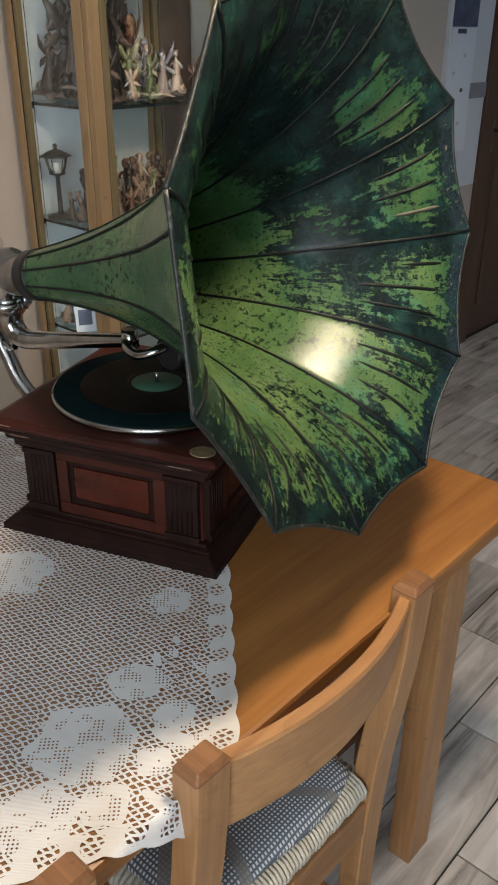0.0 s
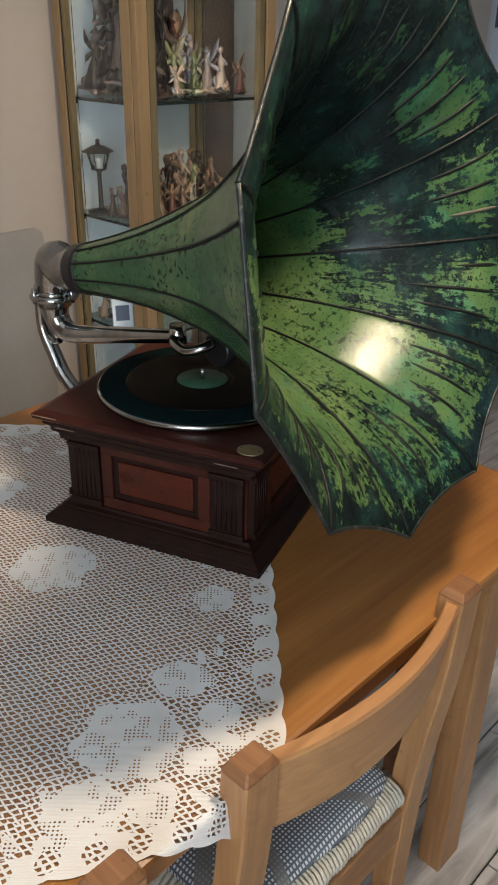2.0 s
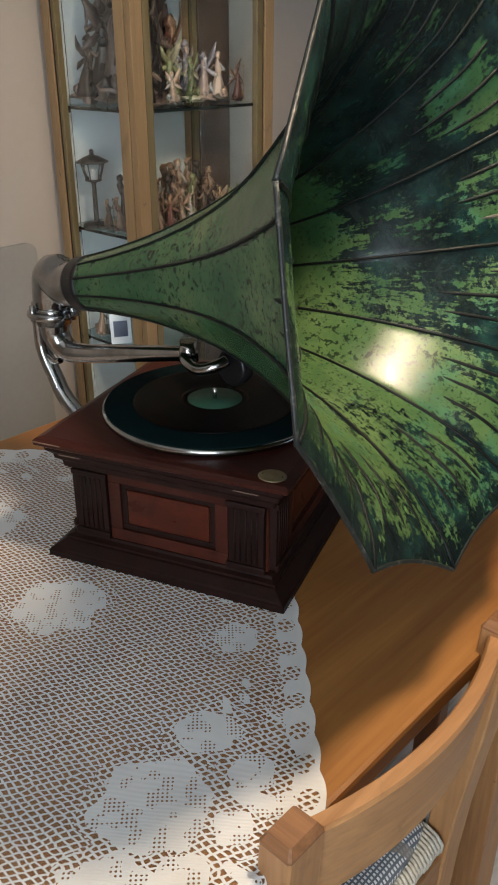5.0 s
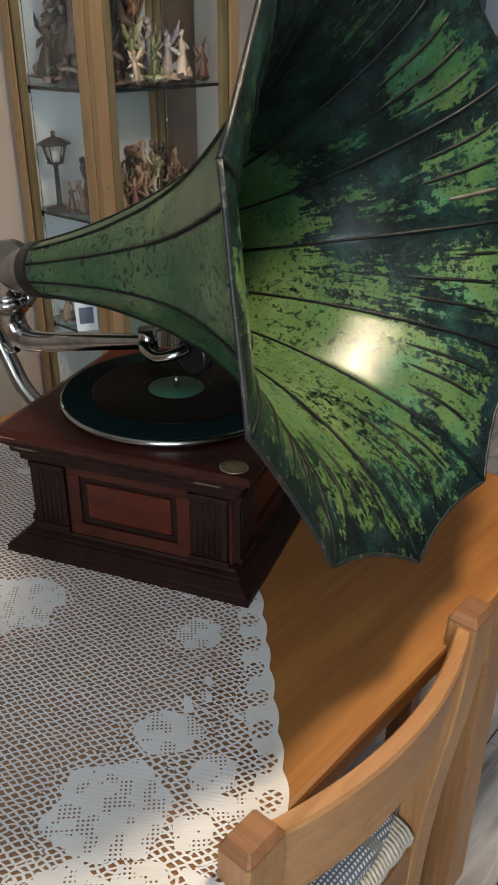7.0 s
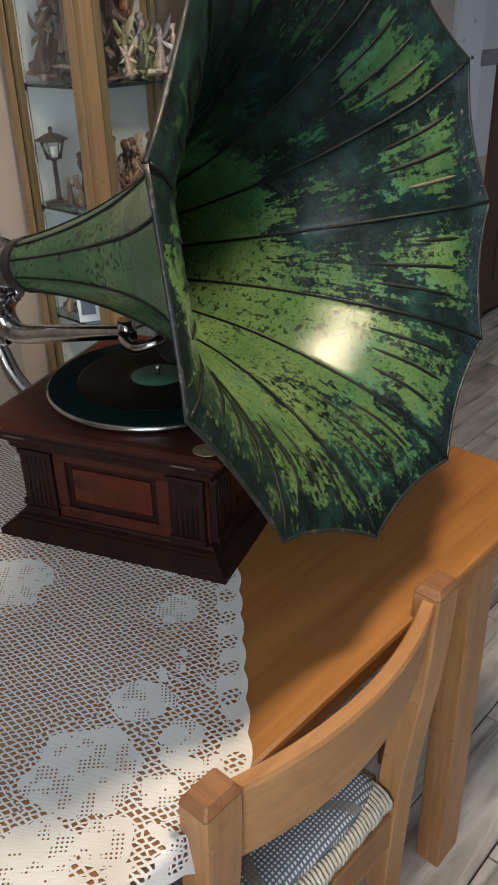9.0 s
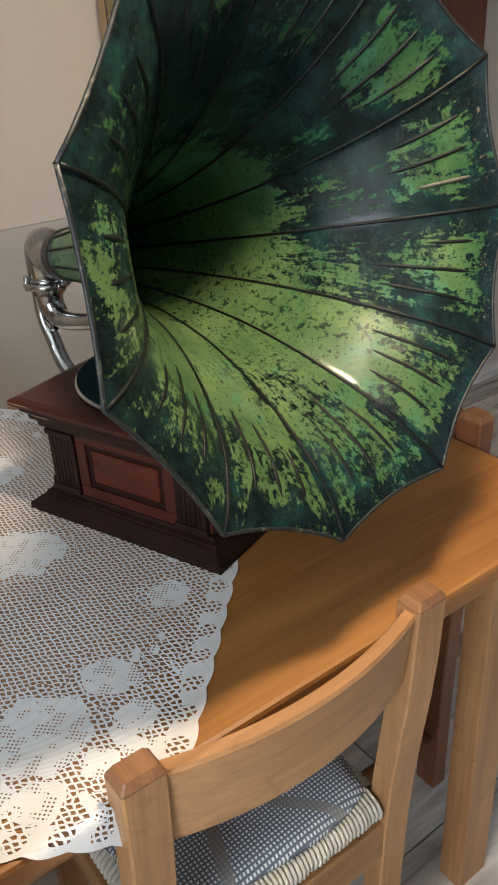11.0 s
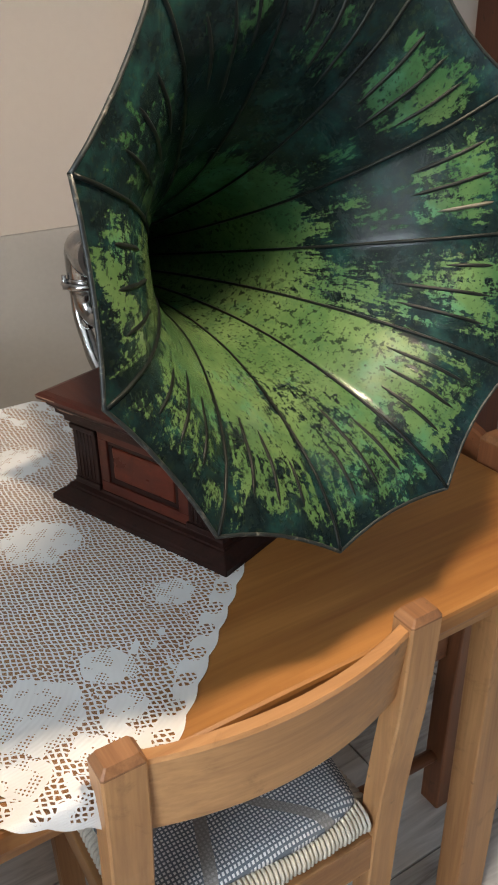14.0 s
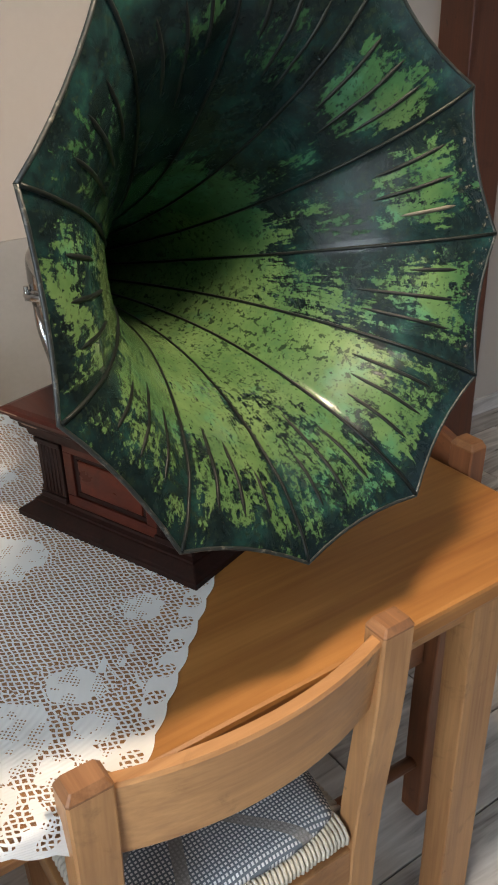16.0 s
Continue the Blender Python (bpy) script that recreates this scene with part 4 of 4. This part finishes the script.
for k in range(11):
    bm = bmesh.new()
    ln = [horn_point(k, 0.0, r, 0.0026) for r in rows[:: 2]]
    tube(bm, ln, [0.0026] * 12 + [0.0021] * (len(ln) - 12), 6)
    part("seam", bm, seam_dark, horn)
    bm = bmesh.new()
    tube(bm, [horn_point(k, 0.0, r, -0.0004) for r in rows[::2]], 0.0021, 6)
    part("outer_seam", bm, seam_dark, horn)
    for f, a, b_ in ((0.26, 0.075 + 0.018 * (k % 3), 0.014), (0.5, 0.095 + 0.03 * (k % 2), 0.012), (0.75, 0.070 + 0.018 * ((k + 1) % 3), 0.015)):
        ln = [horn_point(k, f + (0.04 if f < 0.5 else -0.04 if f > 0.5 else 0) * (r[0] / 0.15), r, 0.0012) for r in rows if b_ <= r[0] <= a]
        tap = [0.0030 * min(1, 0.25 + 4 * min(i, len(ln) - 1 - i) / len(ln)) for i in range(len(ln))]
        part("crease", tube(bmesh.new(), ln, tap, 6), seam_worn if k == 6 and f < 0.3 else seam_dark, horn)

# collar, elbow, bracket and tone arm
coll = bmesh.new()
bars = [(0.588, 0.0405), (0.590, 0.0430), (0.596, 0.0435), (0.600, 0.0415), (0.618, 0.0415), (0.623, 0.0395)]
rings(coll, [[HC - HN * s + (HV * math.cos(a) + HW * math.sin(a)) * r for a in (2 * math.pi * q / 40 for q in range(40))] for s, r in bars])
bmesh.ops.recalc_face_normals(coll, faces=coll.faces)
part("collar", coll, rubber, gram, "dark metal horn collar")
e0 = HC - HN * 0.618
e1 = e0 - HN * 0.034
e3 = Vector((-1.187, 0.842, 1.089)) - BOX_AT
e2 = Vector((e3.x + 0.004, e3.y, e1.z - 0.012))
bend = spline([e0, e1, e1 * 0.42 + e2 * 0.58 + Vector((-0.008, 0, 0.014)), e2 + Vector((0, 0, -0.010)), e3], 7)
part("elbow", tube(bmesh.new(), bend, [0.0385 - 0.008 * i / (len(bend) - 1) for i in range(len(bend))], 24), chrome, gram, "brushed nickel horn elbow")
jt = bmesh.new()
lathe(jt, [(0.0, 0.004), (0.033, 0.004), (0.034, 0.0), (0.034, -0.010), (0.030, -0.014), (0.029, -0.026), (0.0, -0.027)], 28, e3)
part("joint", jt, chrome, gram)
for a in (0.4, 2.2, 4.6):
    sp = e3 + Vector((0.037 * math.cos(a), 0.037 * math.sin(a), -0.004))
    part("screw", tube(bmesh.new(), [sp - Vector((0, 0, 0.012)), sp + Vector((0, 0, 0.014))], [0.0045, 0.0045], 8), chrome, gram)
tip = Vector((-0.896, 0.878, 1.071)) - BOX_AT
arm = spline([e3 + Vector((0, 0, -0.02)), e3 + Vector((0.001, 0, -0.045)), e3 + Vector((0.018, 0.004, -0.066)), e3 + Vector((0.055, 0.009, -0.068)), (e3 + Vector((0.055, 0.009, -0.068))) * 0.5 + tip * 0.5, tip], 7)
part("tone_arm", tube(bmesh.new(), arm, [0.0262 - 0.0155 * i / (len(arm) - 1) for i in range(len(arm))], 20), chrome, gram, "tapered nickel tone arm")
crook = spline([tip + Vector((-0.012, 0.0, 0.002)), tip + Vector((0.004, -0.014, -0.006)), tip + Vector((0.030, -0.016, -0.013)), tip + Vector((0.052, -0.002, -0.006)), tip + Vector((0.058, 0.014, 0.0))], 6)
box_arm = part("crook", tube(bmesh.new(), crook, 0.0085, 14), chrome, gram)
part("crook_cap", tube(bmesh.new(), [tip + Vector((-0.006, 0, -0.012)), tip + Vector((-0.006, 0, 0.018))], [0.015, 0.013], 18), chrome, box_arm)
sb = tip + Vector((0.060, 0.030, -0.012))
sound = tube(bmesh.new(), [sb + Vector((0, -0.011, 0)), sb + Vector((0, -0.009, 0)), sb + Vector((0, 0.009, 0)), sb + Vector((0, 0.011, 0))], [0.024, 0.028, 0.028, 0.024], 28)
soundbox = part("soundbox", sound, rubber, gram, "round dark soundbox")
part("needle", tube(bmesh.new(), [sb + Vector((0, 0.0, -0.026)), sb + Vector((-0.006, 0.004, -0.044))], [0.002, 0.0006], 6), chrome, soundbox)
foot_ = RB @ Vector((-HB - 0.004, -0.01, 0.085))
br = spline([e3 + Vector((-0.036, -0.004, 0.004)), e3 + Vector((-0.038, -0.004, -0.04)), e3 + Vector((-0.036, -0.003, -0.080)), e3 + Vector((-0.016, 0.000, -0.122)), e3 + Vector((0.020, 0.004, -0.172)), foot_], 6)
bracket = part("bracket", tube(bmesh.new(), br, [0.0095] * 2 + [0.0098 + 0.003 * i / len(br) for i in range(len(br) - 2)], 14, 1.25), chrome, gram, "nickel support bracket")
part("bracket_fork", tube(bmesh.new(), spline([e3 + Vector((-0.026, -0.003, -0.088)), e3 + Vector((-0.010, 0, -0.096)), e3 + Vector((0.006, 0, -0.090))], 5), 0.006, 10), chrome, bracket)
part("bracket_ring", tube(bmesh.new(), [e3 + Vector((0.036 * math.cos(a), 0.036 * math.sin(a), -0.008)) for a in (2 * math.pi * q / 28 for q in range(29))], 0.007, 10), chrome, bracket)
part("bracket_plate", B(-HB - 0.008, -HB - 0.001, -0.05, 0.03, 0.062, 0.130, 0.003, RB), chrome, bracket)
part("crank", tube(bmesh.new(), [RB @ Vector((0.05, HB, 0.11)), RB @ Vector((0.05, HB + 0.05, 0.11)), RB @ Vector((0.05, HB + 0.055, 0.03))], 0.005, 10), chrome, gram)

# ---- display cabinet ----
CX0, CX1, CY0, CY1 = WALL_X + 0.028, -1.675, 1.448, 1.945
cab = thing("display_cabinet", ((CX0 + CX1) / 2, (CY0 + CY1) / 2, 0), "tall glass display cabinet with golden wooden stiles", "cabinet")
cx, cy, CH = (CX1 - CX0) / 2, (CY1 - CY0) / 2, 1.95
part("base", B(-cx, cx, -cy, cy, FLOOR, 0.30, 0.004), gold_wood, cab)
part("top", B(-cx, cx, -cy, cy, CH, CH + 0.06, 0.004), gold_wood, cab)
part("back_panel", B(-cx, -cx + 0.008, -cy + 0.023, cy - 0.023, 0.301, CH - 0.001, 0), back_white, cab, "pale blue-white back panel")
olive = wood("aged_strip", (0.10, 0.075, 0.035), (0.17, 0.13, 0.06), 2, 0.35)
Z_A, Z_B = 0.302, CH - 0.002
for sy in (-1, 1):
    yo, yi = sy * cy, sy * (cy - 0.036)
    lo, hi = min(yo, yi), max(yo, yi)
    part("stile", B(cx - 0.022, cx, lo, hi, Z_A, Z_B, 0.003), gold_wood, cab)                       # front corner
    part("stile", B(cx - 0.062, cx - 0.026, min(yo, yo - sy * 0.022), max(yo, yo - sy * 0.022), Z_A, Z_B, 0.003), gold_wood, cab)
    part("stile_joint", B(cx - 0.0265, cx - 0.0215, min(yo - sy * 0.004, yo - sy * 0.02), max(yo - sy * 0.004, yo - sy * 0.02), Z_A, Z_B, 0), rubber, cab)
    part("inner_strip", B(cx - 0.022, cx - 0.004, min(yi - sy * 0.004, yi - sy * 0.026), max(yi - sy * 0.004, yi - sy * 0.026), Z_A, Z_B, 0.002), olive, cab, "dark olive inner strip")
    part("stile_joint", B(cx - 0.020, cx - 0.006, min(yi, yi - sy * 0.004), max(yi, yi - sy * 0.004), Z_A, Z_B, 0), rubber, cab)
    part("stile", B(-cx, -cx + 0.034, min(yo, yo - sy * 0.022), max(yo, yo - sy * 0.022), Z_A, Z_B, 0.003), gold_wood, cab)
    part("stile_joint", B(-cx + 0.034, -cx + 0.039, min(yo - sy * 0.004, yo - sy * 0.02), max(yo - sy * 0.004, yo - sy * 0.02), Z_A, Z_B, 0), rubber, cab)
    part("inner_strip", B(-cx + 0.039, -cx + 0.052, min(yo - sy * 0.004, yo - sy * 0.022), max(yo - sy * 0.004, yo - sy * 0.022), Z_A, Z_B, 0.002), olive, cab, "dark olive inner strip")
part("pane", B(cx - 0.018, cx - 0.014, -cy + 0.037, cy - 0.037, 0.302, CH - 0.002, 0), clear_glass, cab).visible_shadow = False
for sy in (-1, 1):
    part("pane", B(-cx + 0.071, cx - 0.063, sy * (cy - 0.016) - 0.002, sy * (cy - 0.016) + 0.002, 0.302, CH - 0.002, 0), clear_glass, cab).visible_shadow = False
SHELVES = (0.71, 1.025, 1.335, 1.64)
for z in SHELVES:
    part("shelf", B(-cx + 0.010, cx - 0.024, -cy + 0.022, cy - 0.022, z - 0.008, z, 0.001), shelf_glass, cab, "dark-edged glass shelf")
    for sx in (-1, 1):
        for sy in (-1, 1):
            part("shelf_peg", B(sx * (cx - 0.040) - 0.006, sx * (cx - 0.040) + 0.006, sy * (cy - 0.026) - 0.006, sy * (cy - 0.026) + 0.006, z - 0.018, z - 0.0085, 0.001), rubber, cab)
stand_on_floor(cab)

FIG = [
    islands("figure_dark", (0.010, 0.008, 0.008), (0.025, 0.018, 0.016), (0.05, 0.034, 0.03), (0.13, 0.09, 0.075)),
    islands("figure_pale", (0.34, 0.31, 0.27), (0.20, 0.21, 0.22), (0.40, 0.27, 0.20), (0.08, 0.065, 0.055)),
    islands("figure_moss", (0.06, 0.075, 0.025), (0.22, 0.24, 0.13), (0.12, 0.11, 0.05), (0.34, 0.30, 0.22)),
    islands("figure_lilac", (0.18, 0.17, 0.23), (0.30, 0.28, 0.31), (0.10, 0.085, 0.10), (0.34, 0.25, 0.20)),
    islands("figure_red", (0.11, 0.03, 0.02), (0.07, 0.035, 0.025), (0.28, 0.17, 0.10), (0.05, 0.03, 0.025)),
    islands("figure_brown", (0.05, 0.03, 0.018), (0.12, 0.07, 0.045), (0.25, 0.16, 0.11), (0.025, 0.018, 0.014)),
]


def blade(bm, root, tip, wide, bend):
    """A thin pointed wing from root to tip."""
    root, tip = Vector(root), Vector(tip)
    side = (tip - root).cross(Vector((1, 0, 0))).normalized()
    loops = []
    for k in range(7):
        t = k / 6
        w = wide * (math.sin(math.pi * min(1, t * 0.80 + 0.16)) ** 1.1) * (1 + 0.16 * math.sin(t * 15)) + wide * 0.02
        c = root.lerp(tip, t) + Vector((bend * math.sin(math.pi * t), 0, 0))
        th = Vector((wide * 0.045, 0, 0))
        loops.append([c - side * w * 0.5 + th, c + side * w * 0.5 + th, c + side * w * 0.5 - th, c - side * w * 0.5 - th])
    rings(bm, loops)


def figurine(at, h, look_, seed, wings=True, rz=0):
    """A small resin figure in a folded robe on a mound, one plain mesh."""
    rnd = random.Random(seed)
    bm = bmesh.new()
    blob(bm, (0, 0, h * 0.06), (h * 0.19, h * 0.17, h * 0.075), seed, 1.3)
    for k in range(rnd.randint(3, 6)):
        a, zz = rnd.uniform(0, 6.28), rnd.uniform(0.03, 0.26)
        blob(bm, (math.cos(a) * h * 0.15, math.sin(a) * h * 0.15, h * zz), (h * rnd.uniform(0.03, 0.06), h * rnd.uniform(0.03, 0.06), h * rnd.uniform(0.04, 0.10)), seed + 10 + k, 1.2)
    lean, tw, folds = rnd.uniform(-0.07, 0.07) * h, rnd.uniform(0, 6.28), rnd.randint(5, 8)
    loops = []
    for z, r in ((0.08, 0.155), (0.18, 0.135), (0.30, 0.105), (0.42, 0.085), (0.50, 0.062), (0.58, 0.068), (0.66, 0.074), (0.71, 0.050), (0.75, 0.024), (0.79, 0.024)):
        cx_, cy_ = lean * z * 1.4 + 0.03 * h * math.sin(z * 5 + tw), 0.02 * h * math.cos(z * 6 + tw)
        deep = 0.24 * max(0, 0.62 - z)
        loops.append([(cx_ + h * r * (1 + deep * math.sin(folds * a + z * 5 + tw)) * math.cos(a), cy_ + h * r * (1 + deep * math.sin(folds * a + z * 5 + tw)) * math.sin(a), h * z) for a in (2 * math.pi * k / 24 for k in range(24))])
    rings(bm, loops)
    hx_, hy_ = loops[-1][0][0] - h * 0.024, loops[-1][6][1] - h * 0.024
    blob(bm, (hx_, hy_, h * 0.845), (h * 0.050, h * 0.046, h * 0.060), seed + 3, 0.15)
    blob(bm, (hx_ - h * 0.020, hy_, h * 0.855), (h * 0.058, h * 0.058, h * 0.066), seed + 4, 0.8)
    blob(bm, (hx_ - h * 0.045, hy_, h * 0.74), (h * 0.035, h * 0.055, h * 0.12), seed + 5, 0.9)
    for s_ in (-1, 1):
        up = rnd.uniform(-0.10, 0.22)
        tube(bm, spline([(hx_, hy_ + s_ * h * 0.06, h * 0.69), (hx_ + h * 0.05, hy_ + s_ * h * 0.13, h * (0.58 + up * 0.3)), (hx_ + h * 0.14, hy_ + s_ * h * 0.08, h * (0.56 + up))], 4), [h * 0.024] * 6 + [h * 0.016] * 3, 7)
        if wings:
            o = rnd.uniform(0.8, 1.15)
            blade(bm, (hx_ - h * 0.05, hy_ + s_ * h * 0.03, h * 0.62), (hx_ - h * 0.10, hy_ + s_ * h * 0.24 * o, h * 0.98 * o), h * 0.12, -h * 0.05)
            blade(bm, (hx_ - h * 0.05, hy_ + s_ * h * 0.03, h * 0.60), (hx_ - h * 0.10, hy_ + s_ * h * 0.28 * o, h * 0.44), h * 0.09, -h * 0.04)
    if seed % 3 == 0:
        tube(bm, [(hx_ + h * 0.15, hy_ + h * 0.10, h * 0.05), (hx_ + h * 0.14, hy_ + h * 0.09, h * 0.90)], h * 0.010, 6)
        blob(bm, (hx_ + h * 0.14, hy_ + h * 0.09, h * 0.92), (h * 0.030,) * 3, seed, 0.3)
    if seed % 4 == 1:
        blob(bm, (hx_ + h * 0.16, hy_ - h * 0.06, h * 0.50), (h * 0.045,) * 3, seed, 0.1)
    low = min(v.co.z for v in bm.verts)
    bmesh.ops.translate(bm, vec=(0, 0, -low), verts=bm.verts)
    ob = part("figurine", bm, FIG[look_], None)
    ob.matrix_world = pose(*at, 0, 0, rz)
    words = ("dark", "pale", "mossy green", "lilac grey", "red and brown", "brown")[look_]
    return tagged(ob, f"small {words} resin fairy figurine on a glass shelf", "figurine", "figurines in the cabinet")


Z1, Z2, Z3 = SHELVES[2] + 0.0005, SHELVES[1] + 0.0005, SHELVES[0] + 0.0005
for x, y, h, k, s in ((-1.90, 1.545, 0.24, 0, 3), (-1.835, 1.53, 0.27, 0, 5), (-1.785, 1.53, 0.20, 0, 7), (-1.85, 1.585, 0.31, 0, 9), (-1.74, 1.545, 0.13, 0, 10), (-1.93, 1.51, 0.17, 0, 8), (-1.80, 1.60, 0.29, 0, 6)):
    figurine((x, y, Z1), h, k, s, True, s * 55)
for x, y, h, k, s in ((-1.93, 1.66, 0.26, 1, 11), (-1.86, 1.635, 0.29, 1, 12), (-1.90, 1.73, 0.27, 0, 22), (-1.80, 1.60, 0.17, 3, 20), (-1.90, 1.62, 0.17, 2, 23), (-1.82, 1.755, 0.16, 3, 24), (-1.735, 1.625, 0.085, 1, 13), (-1.74, 1.695, 0.115, 2, 14), (-1.80, 1.68, 0.15, 2, 21), (-1.85, 1.71, 0.22, 4, 15), (-1.75, 1.745, 0.125, 3, 16), (-1.735, 1.785, 0.13, 1, 17), (-1.75, 1.875, 0.095, 4, 18), (-1.93, 1.80, 0.16, 3, 19)):
    figurine((x, y, Z1), h, k, s, s % 5 != 2, s * 40)
rnd = random.Random(4)
for k in range(24):
    row = k % 3
    figurine((-1.735 - 0.06 * row + rnd.uniform(-0.01, 0.01), 1.57 + 0.036 * (k // 3) + rnd.uniform(-0.008, 0.008), Z2), 0.088 + 0.034 * row + rnd.uniform(0, 0.03), (5, 1, 5, 4, 5, 2, 5, 0)[k % 8], 30 + k, k % 3 == 0, k * 47)
figurine((-1.815, 1.495, Z2), 0.095, 4, 60, False, 20)
figurine((-1.755, 1.515, Z2), 0.125, 5, 61, False, 90)
figurine((-1.85, 1.54, Z2), 0.145, 0, 62, False, 70)
figurine((-1.80, 1.55, Z2), 0.135, 5, 65, False, 10)
figurine((-1.87, 1.50, Z2), 0.085, 5, 66, False, 10)
figurine((-1.93, 1.492, Z3), 0.10, 5, 63, False, 70)
figurine((-1.74, 1.67, Z3), 0.15, 1, 64, True, 20)
card = thing("picture_card", (-1.835, 1.487, Z3), "small upright picture card on the lower shelf", "card")
part("card_sheet", B(-0.001, 0.001, -0.03, 0.03, 0.0, 0.085, 0, pose(0, 0, 0, 0, -8, -30)), paper, card)
part("card_print", B(0.0012, 0.0018, -0.02, 0.02, 0.02, 0.065, 0, pose(0, 0, 0, 0, -8, -30)), photo, card)

lan = thing("lantern", (-1.935, 1.508, Z2), "miniature dark street lantern with a glass head", "lantern")
iron = plain("lantern_iron", (0.012, 0.010, 0.010), 0.5, 0.4)
part("foot", lathe(bmesh.new(), [(0.0, 0.0), (0.038, 0.0), (0.038, 0.006), (0.016, 0.012), (0.0, 0.013)], 16), iron, lan)
part("pole", lathe(bmesh.new(), [(0.0, 0.010), (0.010, 0.010), (0.007, 0.022), (0.006, 0.112), (0.011, 0.119), (0.0, 0.121)], 12), iron, lan)
part("head_glass", lathe(bmesh.new(), [(0.019, 0.125), (0.031, 0.168)], 6), clear_glass, lan)
part("head_floor", lathe(bmesh.new(), [(0.0, 0.119), (0.023, 0.120), (0.023, 0.125), (0.0, 0.126)], 6), iron, lan)
for k in range(6):
    a = math.pi * k / 3
    part("cage_bar", tube(bmesh.new(), [(0.0195 * math.cos(a), 0.0195 * math.sin(a), 0.124), (0.032 * math.cos(a), 0.032 * math.sin(a), 0.169)], 0.0015, 5), iron, lan)
part("candle", lathe(bmesh.new(), [(0.0, 0.126), (0.008, 0.126), (0.008, 0.150), (0.0, 0.152)], 10), lamp_white, lan)
part("roof", lathe(bmesh.new(), [(0.0, 0.166), (0.044, 0.167), (0.044, 0.171), (0.016, 0.185), (0.007, 0.187), (0.005, 0.193), (0.007, 0.198), (0.0, 0.204)], 6), iron, lan)

# ---- floor planks ----
PW, PL, GAP = 0.190, 1.060, 0.0045
bm = box(bmesh.new(), -PW / 2 + GAP / 2, PW / 2 - GAP / 2, -PL / 2 + GAP / 2, PL / 2 - GAP / 2, -0.008, 0.0, 0.0012)
plank_mesh = bpy.data.meshes.new("plank")
bm.to_mesh(plank_mesh)
bm.free()
plank_mesh.materials.append(tile)
far = bmesh.new()
for c in range(-10, 23):
    x0 = max(-0.394 + PW * c, WALL_X) + GAP / 2
    x1 = min(-0.394 + PW * (c + 1), X1) - GAP / 2
    if x1 - x0 < 0.01:
        continue
    start = (1.300 - 0.354 * c) % PL - 3 * PL
    for k in range(11):
        y0, y1 = start + k * PL, start + (k + 1) * PL
        ya, yb = max(y0, Y0) + GAP / 2, min(y1, Y1) - GAP / 2
        if yb - ya < 0.02:
            continue
        whole = x1 - x0 > PW - 1.5 * GAP and y0 >= Y0 and y1 <= Y1
        if whole and x1 < 0.6 and y0 > -0.6 and y1 < 5.8:
            ob = new("plank", plank_mesh)
            ob.location = ((x0 + x1) / 2, (ya + yb) / 2, FLOOR)
            ob.parent = floor
        else:
            box(far, x0, x1, ya, yb, FLOOR - 0.008, FLOOR)
tagged(part("far_planks", far, tile, floor), kind="stuff")

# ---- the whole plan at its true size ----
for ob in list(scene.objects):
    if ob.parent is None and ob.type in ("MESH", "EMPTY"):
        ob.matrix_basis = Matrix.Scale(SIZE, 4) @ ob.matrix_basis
